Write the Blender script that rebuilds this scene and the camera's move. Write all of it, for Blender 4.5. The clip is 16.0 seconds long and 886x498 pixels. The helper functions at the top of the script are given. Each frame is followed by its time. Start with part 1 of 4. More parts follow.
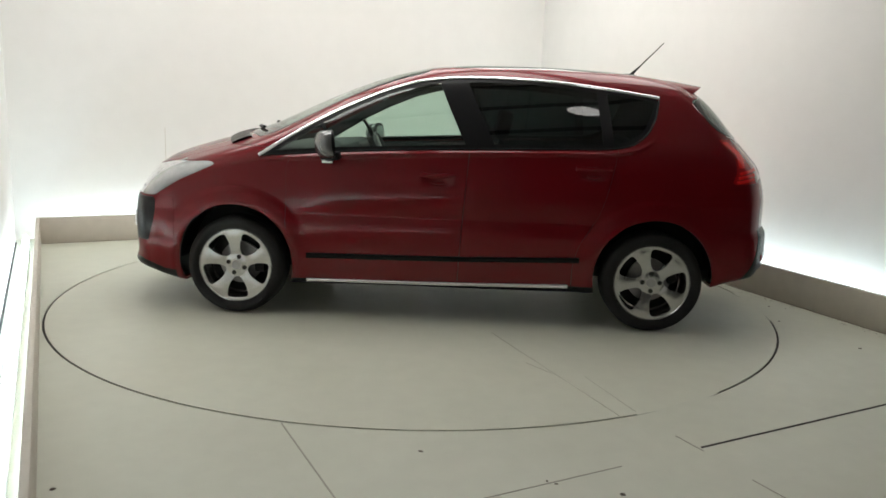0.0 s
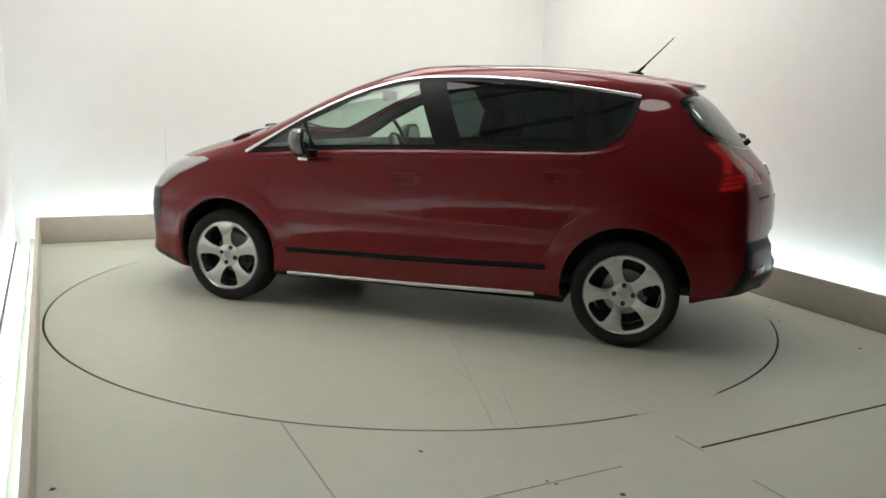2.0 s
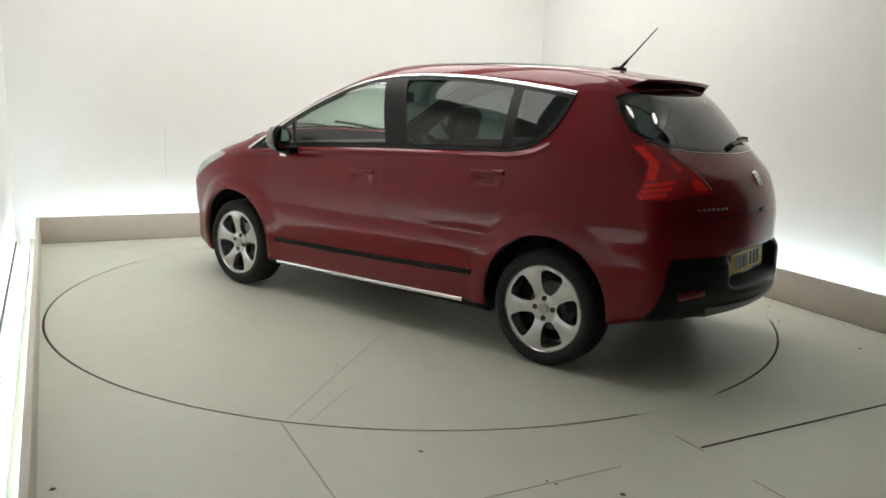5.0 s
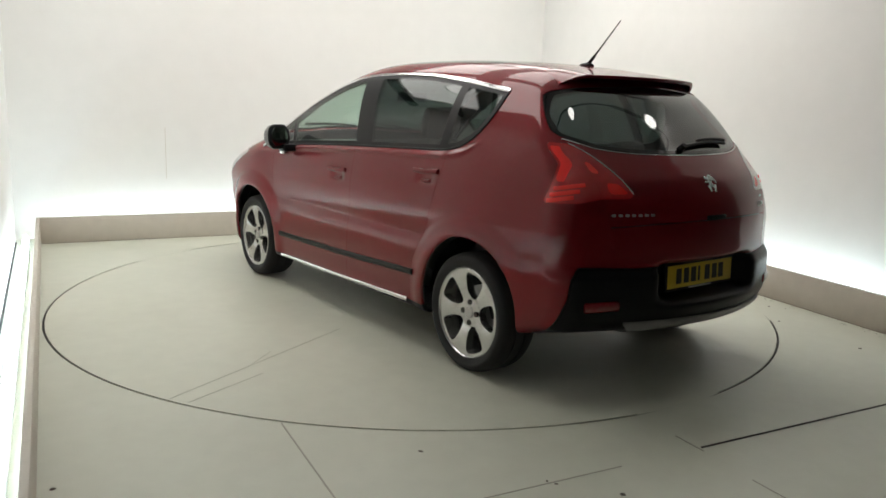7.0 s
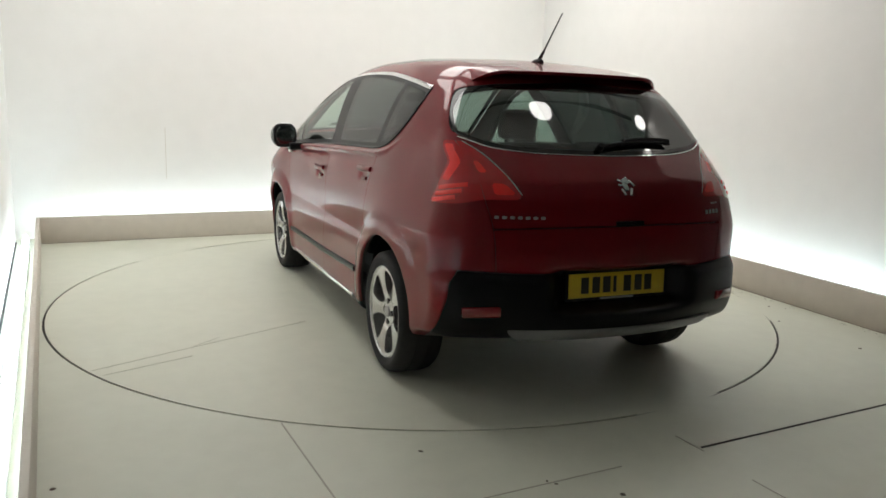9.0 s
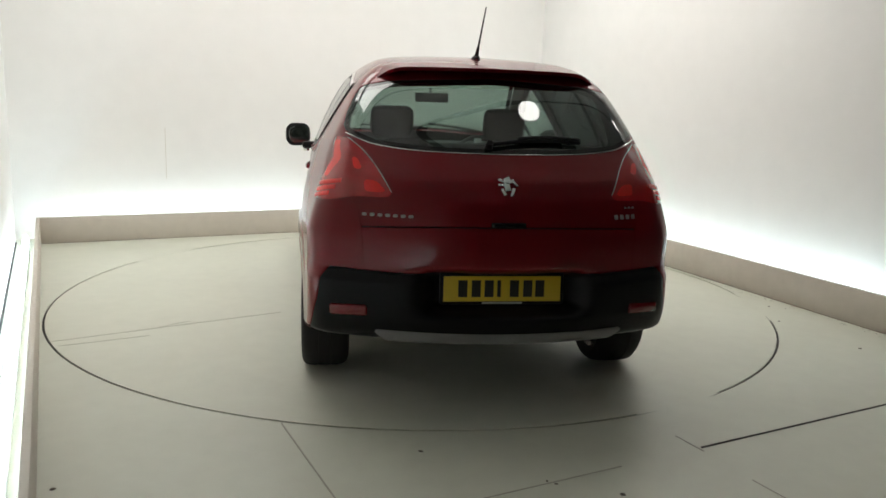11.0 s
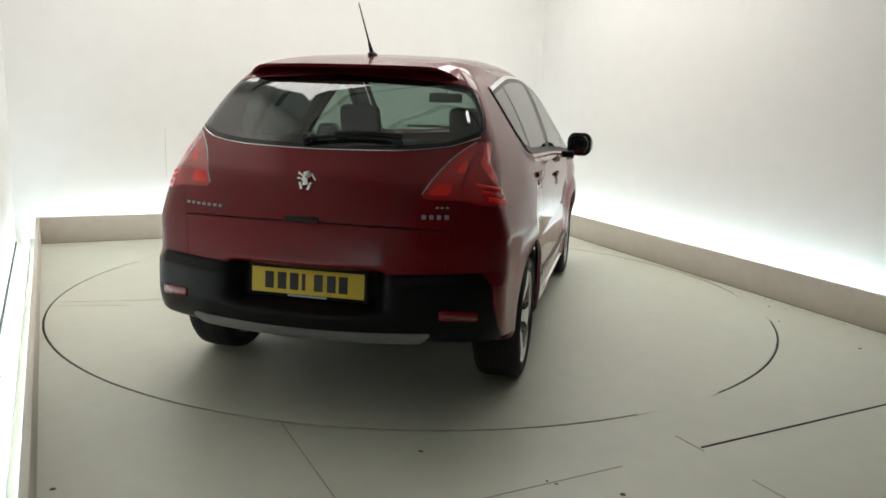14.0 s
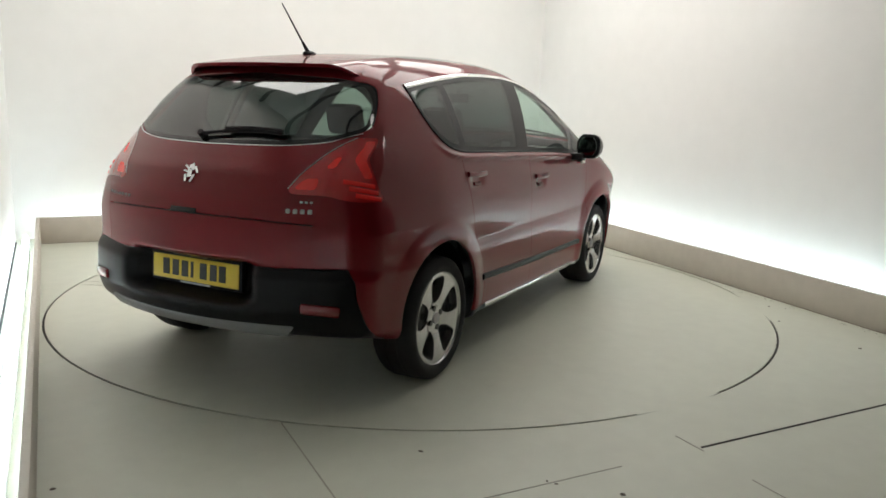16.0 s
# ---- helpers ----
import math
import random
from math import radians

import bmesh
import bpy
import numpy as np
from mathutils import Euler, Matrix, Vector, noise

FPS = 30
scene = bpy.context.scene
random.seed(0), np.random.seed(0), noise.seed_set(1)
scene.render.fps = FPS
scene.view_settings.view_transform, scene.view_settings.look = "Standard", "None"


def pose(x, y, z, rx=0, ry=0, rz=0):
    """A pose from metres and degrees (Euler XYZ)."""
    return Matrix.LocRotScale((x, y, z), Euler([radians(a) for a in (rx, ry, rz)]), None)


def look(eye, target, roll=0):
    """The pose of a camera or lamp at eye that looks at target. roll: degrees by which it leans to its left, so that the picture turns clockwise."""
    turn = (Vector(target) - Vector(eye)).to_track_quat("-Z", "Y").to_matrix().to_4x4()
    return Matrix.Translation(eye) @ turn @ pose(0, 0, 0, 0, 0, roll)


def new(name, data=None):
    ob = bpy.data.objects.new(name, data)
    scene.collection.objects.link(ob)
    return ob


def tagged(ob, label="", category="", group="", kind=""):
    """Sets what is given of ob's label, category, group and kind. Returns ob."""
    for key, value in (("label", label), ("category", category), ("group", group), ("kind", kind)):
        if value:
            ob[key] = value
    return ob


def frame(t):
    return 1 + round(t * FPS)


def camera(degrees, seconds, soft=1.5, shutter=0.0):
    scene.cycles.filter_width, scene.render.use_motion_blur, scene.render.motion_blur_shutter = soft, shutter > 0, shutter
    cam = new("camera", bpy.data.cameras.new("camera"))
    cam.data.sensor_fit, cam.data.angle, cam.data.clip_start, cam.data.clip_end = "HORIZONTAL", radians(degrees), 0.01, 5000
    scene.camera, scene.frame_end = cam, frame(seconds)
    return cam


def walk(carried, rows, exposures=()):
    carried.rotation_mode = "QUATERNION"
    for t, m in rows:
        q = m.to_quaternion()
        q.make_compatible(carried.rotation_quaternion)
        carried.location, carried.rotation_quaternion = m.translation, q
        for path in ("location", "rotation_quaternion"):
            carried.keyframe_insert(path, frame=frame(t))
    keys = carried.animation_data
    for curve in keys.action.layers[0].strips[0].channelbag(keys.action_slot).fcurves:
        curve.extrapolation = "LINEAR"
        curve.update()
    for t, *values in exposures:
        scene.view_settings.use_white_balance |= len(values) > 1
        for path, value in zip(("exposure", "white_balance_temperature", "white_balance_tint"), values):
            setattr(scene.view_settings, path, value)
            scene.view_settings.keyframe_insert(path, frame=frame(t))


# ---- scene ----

# ---- camera: stands still at the edge of the studio floor ----
cam = camera(60.05, 16.0, soft=1.6)
EYE = Vector((0.0, -5.5026, 1.3594))
YAW, PITCH = radians(1.866), radians(10.653)
AIM = EYE + Vector((math.sin(YAW) * math.cos(PITCH), math.cos(YAW) * math.cos(PITCH), -math.sin(PITCH)))
STAND = look(EYE, AIM, 1.907)
walk(cam, [(0.0, STAND), (16.0, STAND)])

# ---- the studio's plan: a rectangle turned against the camera ----
ROOM_TURN = 25.5
ROOM = pose(0, 0, 0, 0, 0, ROOM_TURN)
KERB_L, KERB_R, KERB_B = -2.47, 2.505, 2.77       # inner faces of the kerbs
WALL_L, WALL_R, WALL_B, WALL_F = -2.68, 3.05, 3.05, -6.6
SIDE_R = 6.0
SKEW = 4.15                                        # degrees by which the right side opens towards the back
CEIL = 3.7
KERB_H = 0.24
TABLE_R = 2.459
OFF_X, OFF_Y = 1.528, 0.102                        # the table's centre in the car's frame
TURN_0, TURN_RATE = 174.93, -7.108               # degrees, degrees a second

# ---- light ----
world = bpy.data.worlds.new("world")
scene.world = world
world.use_nodes = True
world.node_tree.nodes["Background"].inputs[0].default_value = (0.8, 0.85, 0.9, 1)
world.node_tree.nodes["Background"].inputs[1].default_value = 0.02
TUBE_POWER = 20.0
SPOT_POWER = 7.0
FILL_POWER = 3.85
scene.view_settings.exposure = 0.0


# ---- materials ----
def material(name, colour, rough=0.5, metal=0.0, coat=0.0, var=0.06, scale=30.0, bump=0.0, bscale=200.0, spec=0.5, emit=None, power=0.0):
    """A Principled material with noise at two scales in its colour and, if asked for, fine relief."""
    m = bpy.data.materials.new(name)
    m.use_nodes = True
    nt = m.node_tree
    b = nt.nodes["Principled BSDF"]
    b.inputs["Roughness"].default_value = rough
    b.inputs["Metallic"].default_value = metal
    b.inputs["Coat Weight"].default_value = coat
    b.inputs["Coat Roughness"].default_value = 0.03
    b.inputs["Specular IOR Level"].default_value = spec
    b.inputs["Base Color"].default_value = (*colour, 1)
    co = nt.nodes.new("ShaderNodeTexCoord")
    if var > 0:
        mixes = []
        for sc in (scale, scale * 0.13):
            n = nt.nodes.new("ShaderNodeTexNoise")
            n.inputs["Scale"].default_value = sc
            n.inputs["Detail"].default_value = 5
            nt.links.new(co.outputs["Object"], n.inputs["Vector"])
            mixes.append(n)
        add = nt.nodes.new("ShaderNodeMath")
        add.operation = "ADD"
        nt.links.new(mixes[0].outputs["Fac"], add.inputs[0])
        nt.links.new(mixes[1].outputs["Fac"], add.inputs[1])
        ramp = nt.nodes.new("ShaderNodeMapRange")
        ramp.inputs["From Min"].default_value, ramp.inputs["From Max"].default_value = 0.6, 1.4
        ramp.inputs["To Min"].default_value, ramp.inputs["To Max"].default_value = 1 - var, 1 + var
        nt.links.new(add.outputs[0], ramp.inputs["Value"])
        mul = nt.nodes.new("ShaderNodeVectorMath")
        mul.operation = "SCALE"
        mul.inputs[0].default_value = colour
        nt.links.new(ramp.outputs[0], mul.inputs["Scale"])
        nt.links.new(mul.outputs[0], b.inputs["Base Color"])
    if bump > 0:
        n = nt.nodes.new("ShaderNodeTexNoise")
        n.inputs["Scale"].default_value = bscale
        n.inputs["Detail"].default_value = 3
        nt.links.new(co.outputs["Object"], n.inputs["Vector"])
        bp = nt.nodes.new("ShaderNodeBump")
        bp.inputs["Strength"].default_value = bump
        bp.inputs["Distance"].default_value = 0.002
        nt.links.new(n.outputs["Fac"], bp.inputs["Height"])
        nt.links.new(bp.outputs[0], b.inputs["Normal"])
    if emit:
        b.inputs["Emission Color"].default_value = (*emit, 1)
        b.inputs["Emission Strength"].default_value = power
    return m


def glass(name, tint, gloss=0.09):
    """Thin tinted pane: clear through, with a real reflection on its face."""
    m = bpy.data.materials.new(name)
    m.use_nodes = True
    nt = m.node_tree
    nt.nodes.remove(nt.nodes["Principled BSDF"])
    tr = nt.nodes.new("ShaderNodeBsdfTransparent")
    tr.inputs[0].default_value = (*tint, 1)
    gl = nt.nodes.new("ShaderNodeBsdfGlossy")
    gl.inputs["Roughness"].default_value = 0.02
    lw = nt.nodes.new("ShaderNodeLayerWeight")
    lw.inputs[0].default_value = 0.5
    pw = nt.nodes.new("ShaderNodeMath")
    pw.operation, pw.inputs[1].default_value = "POWER", 5.0
    nt.links.new(lw.outputs["Facing"], pw.inputs[0])
    fr = nt.nodes.new("ShaderNodeMath")
    fr.operation, fr.inputs[1].default_value, fr.inputs[2].default_value = "MULTIPLY_ADD", 0.98 - gloss, gloss
    nt.links.new(pw.outputs[0], fr.inputs[0])
    mx = nt.nodes.new("ShaderNodeMixShader")
    nt.links.new(fr.outputs[0], mx.inputs[0])
    nt.links.new(tr.outputs[0], mx.inputs[1])
    nt.links.new(gl.outputs[0], mx.inputs[2])
    nt.links.new(mx.outputs[0], nt.nodes["Material Output"].inputs[0])
    return m


WALL_PAINT = material("wall_paint", (0.80, 0.785, 0.76), 0.7, var=0.025, scale=6, bump=0.1, bscale=120)
FLOOR_PAINT = material("floor_paint", (0.585, 0.595, 0.502), 0.42, var=0.05, scale=9, bump=0.06, bscale=90)
TABLE_PAINT = material("table_paint", (0.59, 0.597, 0.502), 0.42, var=0.05, scale=9, bump=0.06, bscale=90)
KERB_PAINT = material("kerb_paint", (0.60, 0.55, 0.48), 0.55, var=0.06, scale=12, bump=0.12, bscale=60)
JOINT = material("joint_dark", (0.03, 0.028, 0.022), 0.8, var=0.2)
FAINT = material("worn_joint", (0.37, 0.36, 0.30), 0.8, var=0.2, scale=40)
DECK_WEAR = material("deck_wear", (0.45, 0.445, 0.375), 0.8, var=0.15, scale=40)
WORN = material("worn_dirt", (0.22, 0.19, 0.14), 0.9, var=0.35, scale=25)
DIRT = material("dirt", (0.10, 0.085, 0.065), 0.9, var=0.3, scale=80)
FILL_WALL = material("fill_wall", (0.32, 0.31, 0.30), 0.8, var=0.06, scale=5)
DARK_WALL = material("dark_wall", (0.05, 0.05, 0.05), 0.8, var=0.1, scale=5)
CEILING_PAINT = material("ceiling_paint", (0.66, 0.65, 0.63), 0.8, var=0.05, scale=5)
BEAM = material("beam_paint", (0.12, 0.12, 0.12), 0.6, var=0.1)
TUBE = material("tube_light", (0.9, 0.9, 0.9), 0.4, var=0, emit=(0.72, 0.90, 1.0), power=TUBE_POWER)
SPOT = material("lamp_light", (0.9, 0.9, 0.9), 0.4, var=0, emit=(1.0, 0.97, 0.92), power=SPOT_POWER)
# glow of the added fill boxes, which have no known source
FILL_PANEL = material("fill_panel", (0.9, 0.9, 0.9), 0.4, var=0, emit=(1.0, 0.972, 0.925), power=FILL_POWER)
HOUSING = material("lamp_housing", (0.65, 0.65, 0.63), 0.45, var=0.05)
PAINT = material("car_paint", (0.158, 0.0022, 0.0068), 0.42, metal=0.25, spec=0.08, coat=0.72, var=0.03, scale=400)
BLACK_PLASTIC = material("black_plastic", (0.006, 0.006, 0.007), 0.34, spec=0.16, var=0.15, scale=60, bump=0.2, bscale=900)
GLOSS_BLACK = material("gloss_black", (0.008, 0.008, 0.009), 0.08, var=0)
RUBBER = material("rubber", (0.010, 0.010, 0.011), 0.8, var=0.2, scale=40, bump=0.25, bscale=400)
ALLOY = material("alloy", (0.52, 0.52, 0.52), 0.25, metal=0.9, coat=0.7, var=0.04, scale=60)
CHROME = material("chrome", (0.85, 0.85, 0.86), 0.12, metal=1.0, var=0.02)
STEEL = material("brake_steel", (0.30, 0.295, 0.29), 0.4, metal=0.9, var=0.15, scale=40)
TRIM_GREY = material("interior_trim", (0.05, 0.05, 0.052), 0.7, var=0.15, scale=50, bump=0.2, bscale=700)
CLOTH = material("seat_cloth", (0.03, 0.03, 0.033), 0.9, var=0.2, scale=120, bump=0.3, bscale=900)
SKID = material("skid_silver", (0.42, 0.42, 0.42), 0.4, metal=0.6, var=0.05)
CAP_SILVER = material("mirror_silver", (0.22, 0.22, 0.225), 0.25, metal=0.7, coat=0.4, var=0.05)
SKID_DARK = material("skid_grey", (0.26, 0.26, 0.265), 0.42, metal=0.5, var=0.08, scale=30)
SATIN_BLACK = material("satin_black", (0.008, 0.008, 0.009), 0.35, spec=0.18, var=0.1, scale=40)
GLASS_CLEAR = glass("glass_clear", (0.70, 0.83, 0.76))
GLASS_DARK = glass("glass_dark", (0.055, 0.075, 0.072), 0.045)
GLASS_REAR = glass("glass_rear", (0.27, 0.345, 0.315), 0.15)
GLASS_ROOF = material("glass_roof", (0.006, 0.006, 0.007), 0.06, var=0)


LENS_RED = material("lens_red", (0.40, 0.007, 0.010), 0.12, coat=1.0, var=0.08, scale=40)
LENS_DEEP = material("lens_deep", (0.17, 0.006, 0.010), 0.2, coat=0.6, var=0.1, scale=60)
# light thrown back by the unlit reflectors is put into this red
LENS_BRIGHT = material("lens_bright", (0.88, 0.014, 0.012), 0.25, coat=0.5, var=0.05, scale=60)
LENS_CLEAR = material("lens_clear", (0.50, 0.51, 0.52), 0.12, metal=0.4, coat=1.0, var=0.15, scale=25)
PLATE_YELLOW = material("plate_yellow", (0.70, 0.50, 0.03), 0.35, var=0.03)
PLATE_INK = material("plate_ink", (0.02, 0.018, 0.01), 0.5, var=0.05)
MIRROR_GLASS = material("mirror_glass", (0.28, 0.31, 0.30), 0.03, metal=1.0, var=0)

# ---- mesh tools ----
def part(name, bm, mat, parent=None, label="", smooth=True):
    me = bpy.data.meshes.new(name)
    if isinstance(bm, tuple):
        me.from_pydata([tuple(v) for v in bm[0]], [], [tuple(f) for f in bm[1]])
    else:
        bmesh.ops.recalc_face_normals(bm, faces=bm.faces)
        bm.to_mesh(me)
        bm.free()
    me.materials.append(mat)
    if smooth:
        me.polygons.foreach_set("use_smooth", [True] * len(me.polygons))
        me.set_sharp_from_angle(angle=radians(38))
    ob = new(name, me)
    if parent:
        ob.parent = parent
    if label:
        tagged(ob, label)
    return ob


def box(bm, x0, x1, y0, y1, z0, z1, bevel=0.0, m=None):
    r = bmesh.ops.create_cube(bm, size=1)
    vs = r["verts"]
    t = Matrix.Translation(((x0 + x1) / 2, (y0 + y1) / 2, (z0 + z1) / 2)) @ Matrix.Diagonal((x1 - x0, y1 - y0, z1 - z0, 1))
    bmesh.ops.transform(bm, matrix=t, verts=vs)
    if bevel:
        es = list({e for v in vs for e in v.link_edges})
        out = bmesh.ops.bevel(bm, geom=es, offset=bevel, segments=2, affect="EDGES", profile=0.5)
        vs = list({v for f in out["faces"] for v in f.verts} | {v for v in vs if v.is_valid})
    if m is not None:
        bmesh.ops.transform(bm, matrix=m, verts=vs)
    return bm


def cyl(bm, p, q, r0, r1=None, seg=16):
    p, q = Vector(p), Vector(q)
    d = q - p
    m = Matrix.Translation((p + q) / 2) @ d.to_track_quat("Z", "Y").to_matrix().to_4x4()
    bmesh.ops.create_cone(bm, cap_ends=True, segments=seg, radius1=r0, radius2=r0 if r1 is None else r1, depth=d.length, matrix=m)
    return bm


def ball(bm, c, sx, sy, sz, seg=20, m=None):
    t = Matrix.Translation(c) @ (m or Matrix()) @ Matrix.Diagonal((sx, sy, sz, 1))
    bmesh.ops.create_uvsphere(bm, u_segments=seg, v_segments=seg // 2 + 2, radius=1, matrix=t)
    return bm


def lathe(profile, seg=64, axis="y"):
    """Turns (radius, offset) pairs about the y axis."""
    vs, fs = [], []
    n = len(profile)
    for i in range(seg):
        a = 2 * math.pi * i / seg
        for r, o in profile:
            vs.append((r * math.cos(a), o, r * math.sin(a)))
    for i in range(seg):
        j = (i + 1) % seg
        for k in range(n - 1):
            fs.append((i * n + k, j * n + k, j * n + k + 1, i * n + k + 1))
    return vs, fs


def sweep(points, w, h, normals, closed=False):
    """A flat bar of width w (along the surface) and height h (off it) along points on a surface with the given normals."""
    vs, fs = [], []
    n = len(points)
    for i in range(n):
        a = points[(i - 1) % n if closed else max(i - 1, 0)]
        b = points[(i + 1) % n if closed else min(i + 1, n - 1)]
        t = (Vector(b) - Vector(a)).normalized()
        nn = Vector(normals[i]).normalized()
        s = t.cross(nn).normalized()
        p = Vector(points[i])
        for du, dn in ((-0.5, -0.3), (-0.5, 0.6), (-0.25, 1), (0.25, 1), (0.5, 0.6), (0.5, -0.3)):
            vs.append(tuple(p + s * (du * w) + nn * (dn * h)))
    for i in range(n if closed else n - 1):
        j = (i + 1) % n
        for k in range(6):
            l = (k + 1) % 6
            fs.append((i * 6 + k, i * 6 + l, j * 6 + l, j * 6 + k))
    if not closed:
        fs += [tuple(range(5, -1, -1)), tuple((n - 1) * 6 + k for k in range(6))]
    return vs, fs


def spline(xs, ys):
    """A smooth curve through the knots that does not overshoot (monotone cubic)."""
    xs, ys = np.asarray(xs, float), np.asarray(ys, float)
    h, d = np.diff(xs), np.diff(ys) / np.diff(xs)
    m = np.zeros(len(xs))
    m[0], m[-1] = d[0], d[-1]
    for i in range(1, len(xs) - 1):
        if d[i - 1] * d[i] > 0:
            w1, w2 = 2 * h[i] + h[i - 1], h[i] + 2 * h[i - 1]
            m[i] = (w1 + w2) / (w1 / d[i - 1] + w2 / d[i])

    def f(q):
        q = np.clip(q, xs[0], xs[-1])
        i = np.clip(np.searchsorted(xs, q) - 1, 0, len(xs) - 2)
        t = (q - xs[i]) / h[i]
        return (ys[i] * (1 + 2 * t) * (1 - t) ** 2 + m[i] * h[i] * t * (1 - t) ** 2
                + ys[i + 1] * t * t * (3 - 2 * t) + m[i + 1] * h[i] * t * t * (t - 1))
    return f

# ---- setting ----
def setting(name, bm, mat, label, smooth=False):
    ob = part(name, bm, mat, smooth=smooth)
    ob.matrix_basis = ROOM
    return tagged(ob, label, name.split("_")[0], kind="structure")


def ring_floor():
    """The fixed floor round the table's hole."""
    n = 160
    inner = [(TABLE_R * math.cos(2 * math.pi * i / n), TABLE_R * math.sin(2 * math.pi * i / n)) for i in range(n)]
    x0, x1, y0, y1 = WALL_L, SIDE_R, WALL_F, WALL_B
    vs, fs = [], []
    for x, y in inner:
        a = math.atan2(y, x)
        k = 1e9
        for lim, c in ((x1, math.cos(a)), (-x0, -math.cos(a)), (y1, math.sin(a)), (-y0, -math.sin(a))):
            if c > 1e-9:
                k = min(k, lim / c)
        vs += [(x, y, 0), (x, y, -0.06), (k * math.cos(a), k * math.sin(a), 0)]
    for i in range(n):
        j = (i + 1) % n
        fs += [(3 * i, 3 * i + 2, 3 * j + 2, 3 * j), (3 * i, 3 * j, 3 * j + 1, 3 * i + 1)]
    for cx, cy in ((x0, y0), (x1, y0), (x1, y1), (x0, y1)):
        a = math.atan2(cy, cx) % (2 * math.pi)
        i = int(a / (2 * math.pi) * n) % n
        vs.append((cx, cy, 0))
        fs.append((len(vs) - 1, 3 * ((i + 1) % n) + 2, 3 * i + 2))
    return vs, fs


setting("floor", ring_floor(), FLOOR_PAINT, "pale grey-green painted studio floor with fine panel joints")
setting("pit_floor", box(bmesh.new(), -2.55, 2.55, -2.55, 2.55, -0.2, -0.1), JOINT, "dark pit under the turntable")


def wall(name, x0, x1, y0, y1, label, mat=None):
    setting(name, box(bmesh.new(), x0, x1, y0, y1, -0.1, CEIL), mat or WALL_PAINT, label)


T = 0.15
wall("wall_back", WALL_L - T, WALL_R + T, WALL_B, WALL_B + T, "plain warm white studio wall washed by light from below")
wall("wall_left", WALL_L - T, WALL_L, WALL_F, WALL_B, "plain warm white studio side wall beside the camera")
ob = setting("wall_right", box(bmesh.new(), 0, T, -5.5, 0, -0.1, CEIL), WALL_PAINT, "plain warm white studio side wall washed by light from below")
ob.matrix_basis = ROOM @ pose(WALL_R, WALL_B, 0, 0, 0, -SKEW)
# next two: unseen grey walls, added to shape what the car paint reflects
wall("wall_jog", 2.66, SIDE_R, -2.45, -2.45 + T, "unseen grey wall added where the right wall ends, to shape reflections", FILL_WALL)
wall("wall_side", SIDE_R, SIDE_R + T, WALL_F, -2.45 + T, "unseen grey wall added to fill the car's reflections", FILL_WALL)
wall("wall_front", WALL_L - T, SIDE_R + T, WALL_F - T, WALL_F, "dark wall behind the camera", DARK_WALL)
setting("ceiling", box(bmesh.new(), WALL_L - T, SIDE_R + T, WALL_F - T, WALL_B + T, CEIL, CEIL + T), CEILING_PAINT, "grey painted studio ceiling")


def kerb(name, x0, x1, y0, y1, label):
    ob = part(name, box(bmesh.new(), x0, x1, y0, y1, 0.0, KERB_H, 0.006), KERB_PAINT)
    ob.matrix_basis = ROOM
    return tagged(ob, label, "kerb", "low boards round the studio floor")


kerb("light_kerb", KERB_L - 0.03, KERB_R + 0.258, KERB_B, KERB_B + 0.03, "low cream-painted board hiding the light trough below the wall")
RIGHT_LINE = ROOM @ pose(KERB_R, -0.3, 0, 0, 0, -SKEW)      # its y runs along the right board's inner face
kerb("light_kerb", 0.0, 0.03, -2.12, 3.07, "low cream-painted board hiding the light trough, scuffed foot").matrix_basis = RIGHT_LINE
kerb("light_kerb", KERB_L - 0.03, KERB_L, -4.6, KERB_B, "low cream-painted board beside the open light trough")


def tube(x0, y0, x1, y1, m=ROOM):
    ob = new("tube_light")
    ob.matrix_basis = m
    tagged(ob, "long white fluorescent tube lying in the trough behind the board", "lamp", "tubes in the light trough")
    bm = bmesh.new()
    box(bm, min(x0, x1) - 0.03, max(x0, x1) + 0.03, min(y0, y1) - 0.03, max(y0, y1) + 0.03, 0.0, 0.05, 0.005)
    part("batten", bm, HOUSING, ob)
    part("glass_tube", cyl(bmesh.new(), (x0, y0, 0.075), (x1, y1, 0.075), 0.019, seg=12), TUBE, ob, "glowing white tube")


for i in range(4):
    a = KERB_L + 0.1 + i * 1.24
    tube(a, KERB_B + 0.14, a + 1.17, KERB_B + 0.14)
for i in range(4):
    a = 2.87 - i * 1.22
    tube(0.15, a, 0.15, a - 1.17, RIGHT_LINE)
for i in range(6):
    a = KERB_B - 0.05 - i * 1.22
    tube(KERB_L - 0.12, a, KERB_L - 0.12, a - 1.17)



def high_bay(u, v):
    """A round studio lamp hung under the ceiling."""
    ob = new("ceiling_lamp")
    ob.matrix_basis = ROOM @ pose(u, v, CEIL)
    tagged(ob, "round white dome lamp hanging below the dark ceiling, back two added as fill", "lamp", "lamps under the ceiling")
    part("rod", cyl(bmesh.new(), (0, 0, -0.12), (0, 0, 0), 0.015, seg=10), BEAM, ob)
    prof = [(0.03, -0.12), (0.12, -0.14), (0.15, -0.20), (0.185, -0.30), (0.185, -0.305), (0.175, -0.30), (0.14, -0.21), (0.03, -0.15)]
    vs, fs = lathe(prof, 40)
    part("shade", ([(x, z, y) for x, y, z in vs], fs), HOUSING, ob)
    part("diffuser", cyl(bmesh.new(), (0, 0, -0.298), (0, 0, -0.285), 0.165, seg=40), SPOT, ob, "glowing white round diffuser")


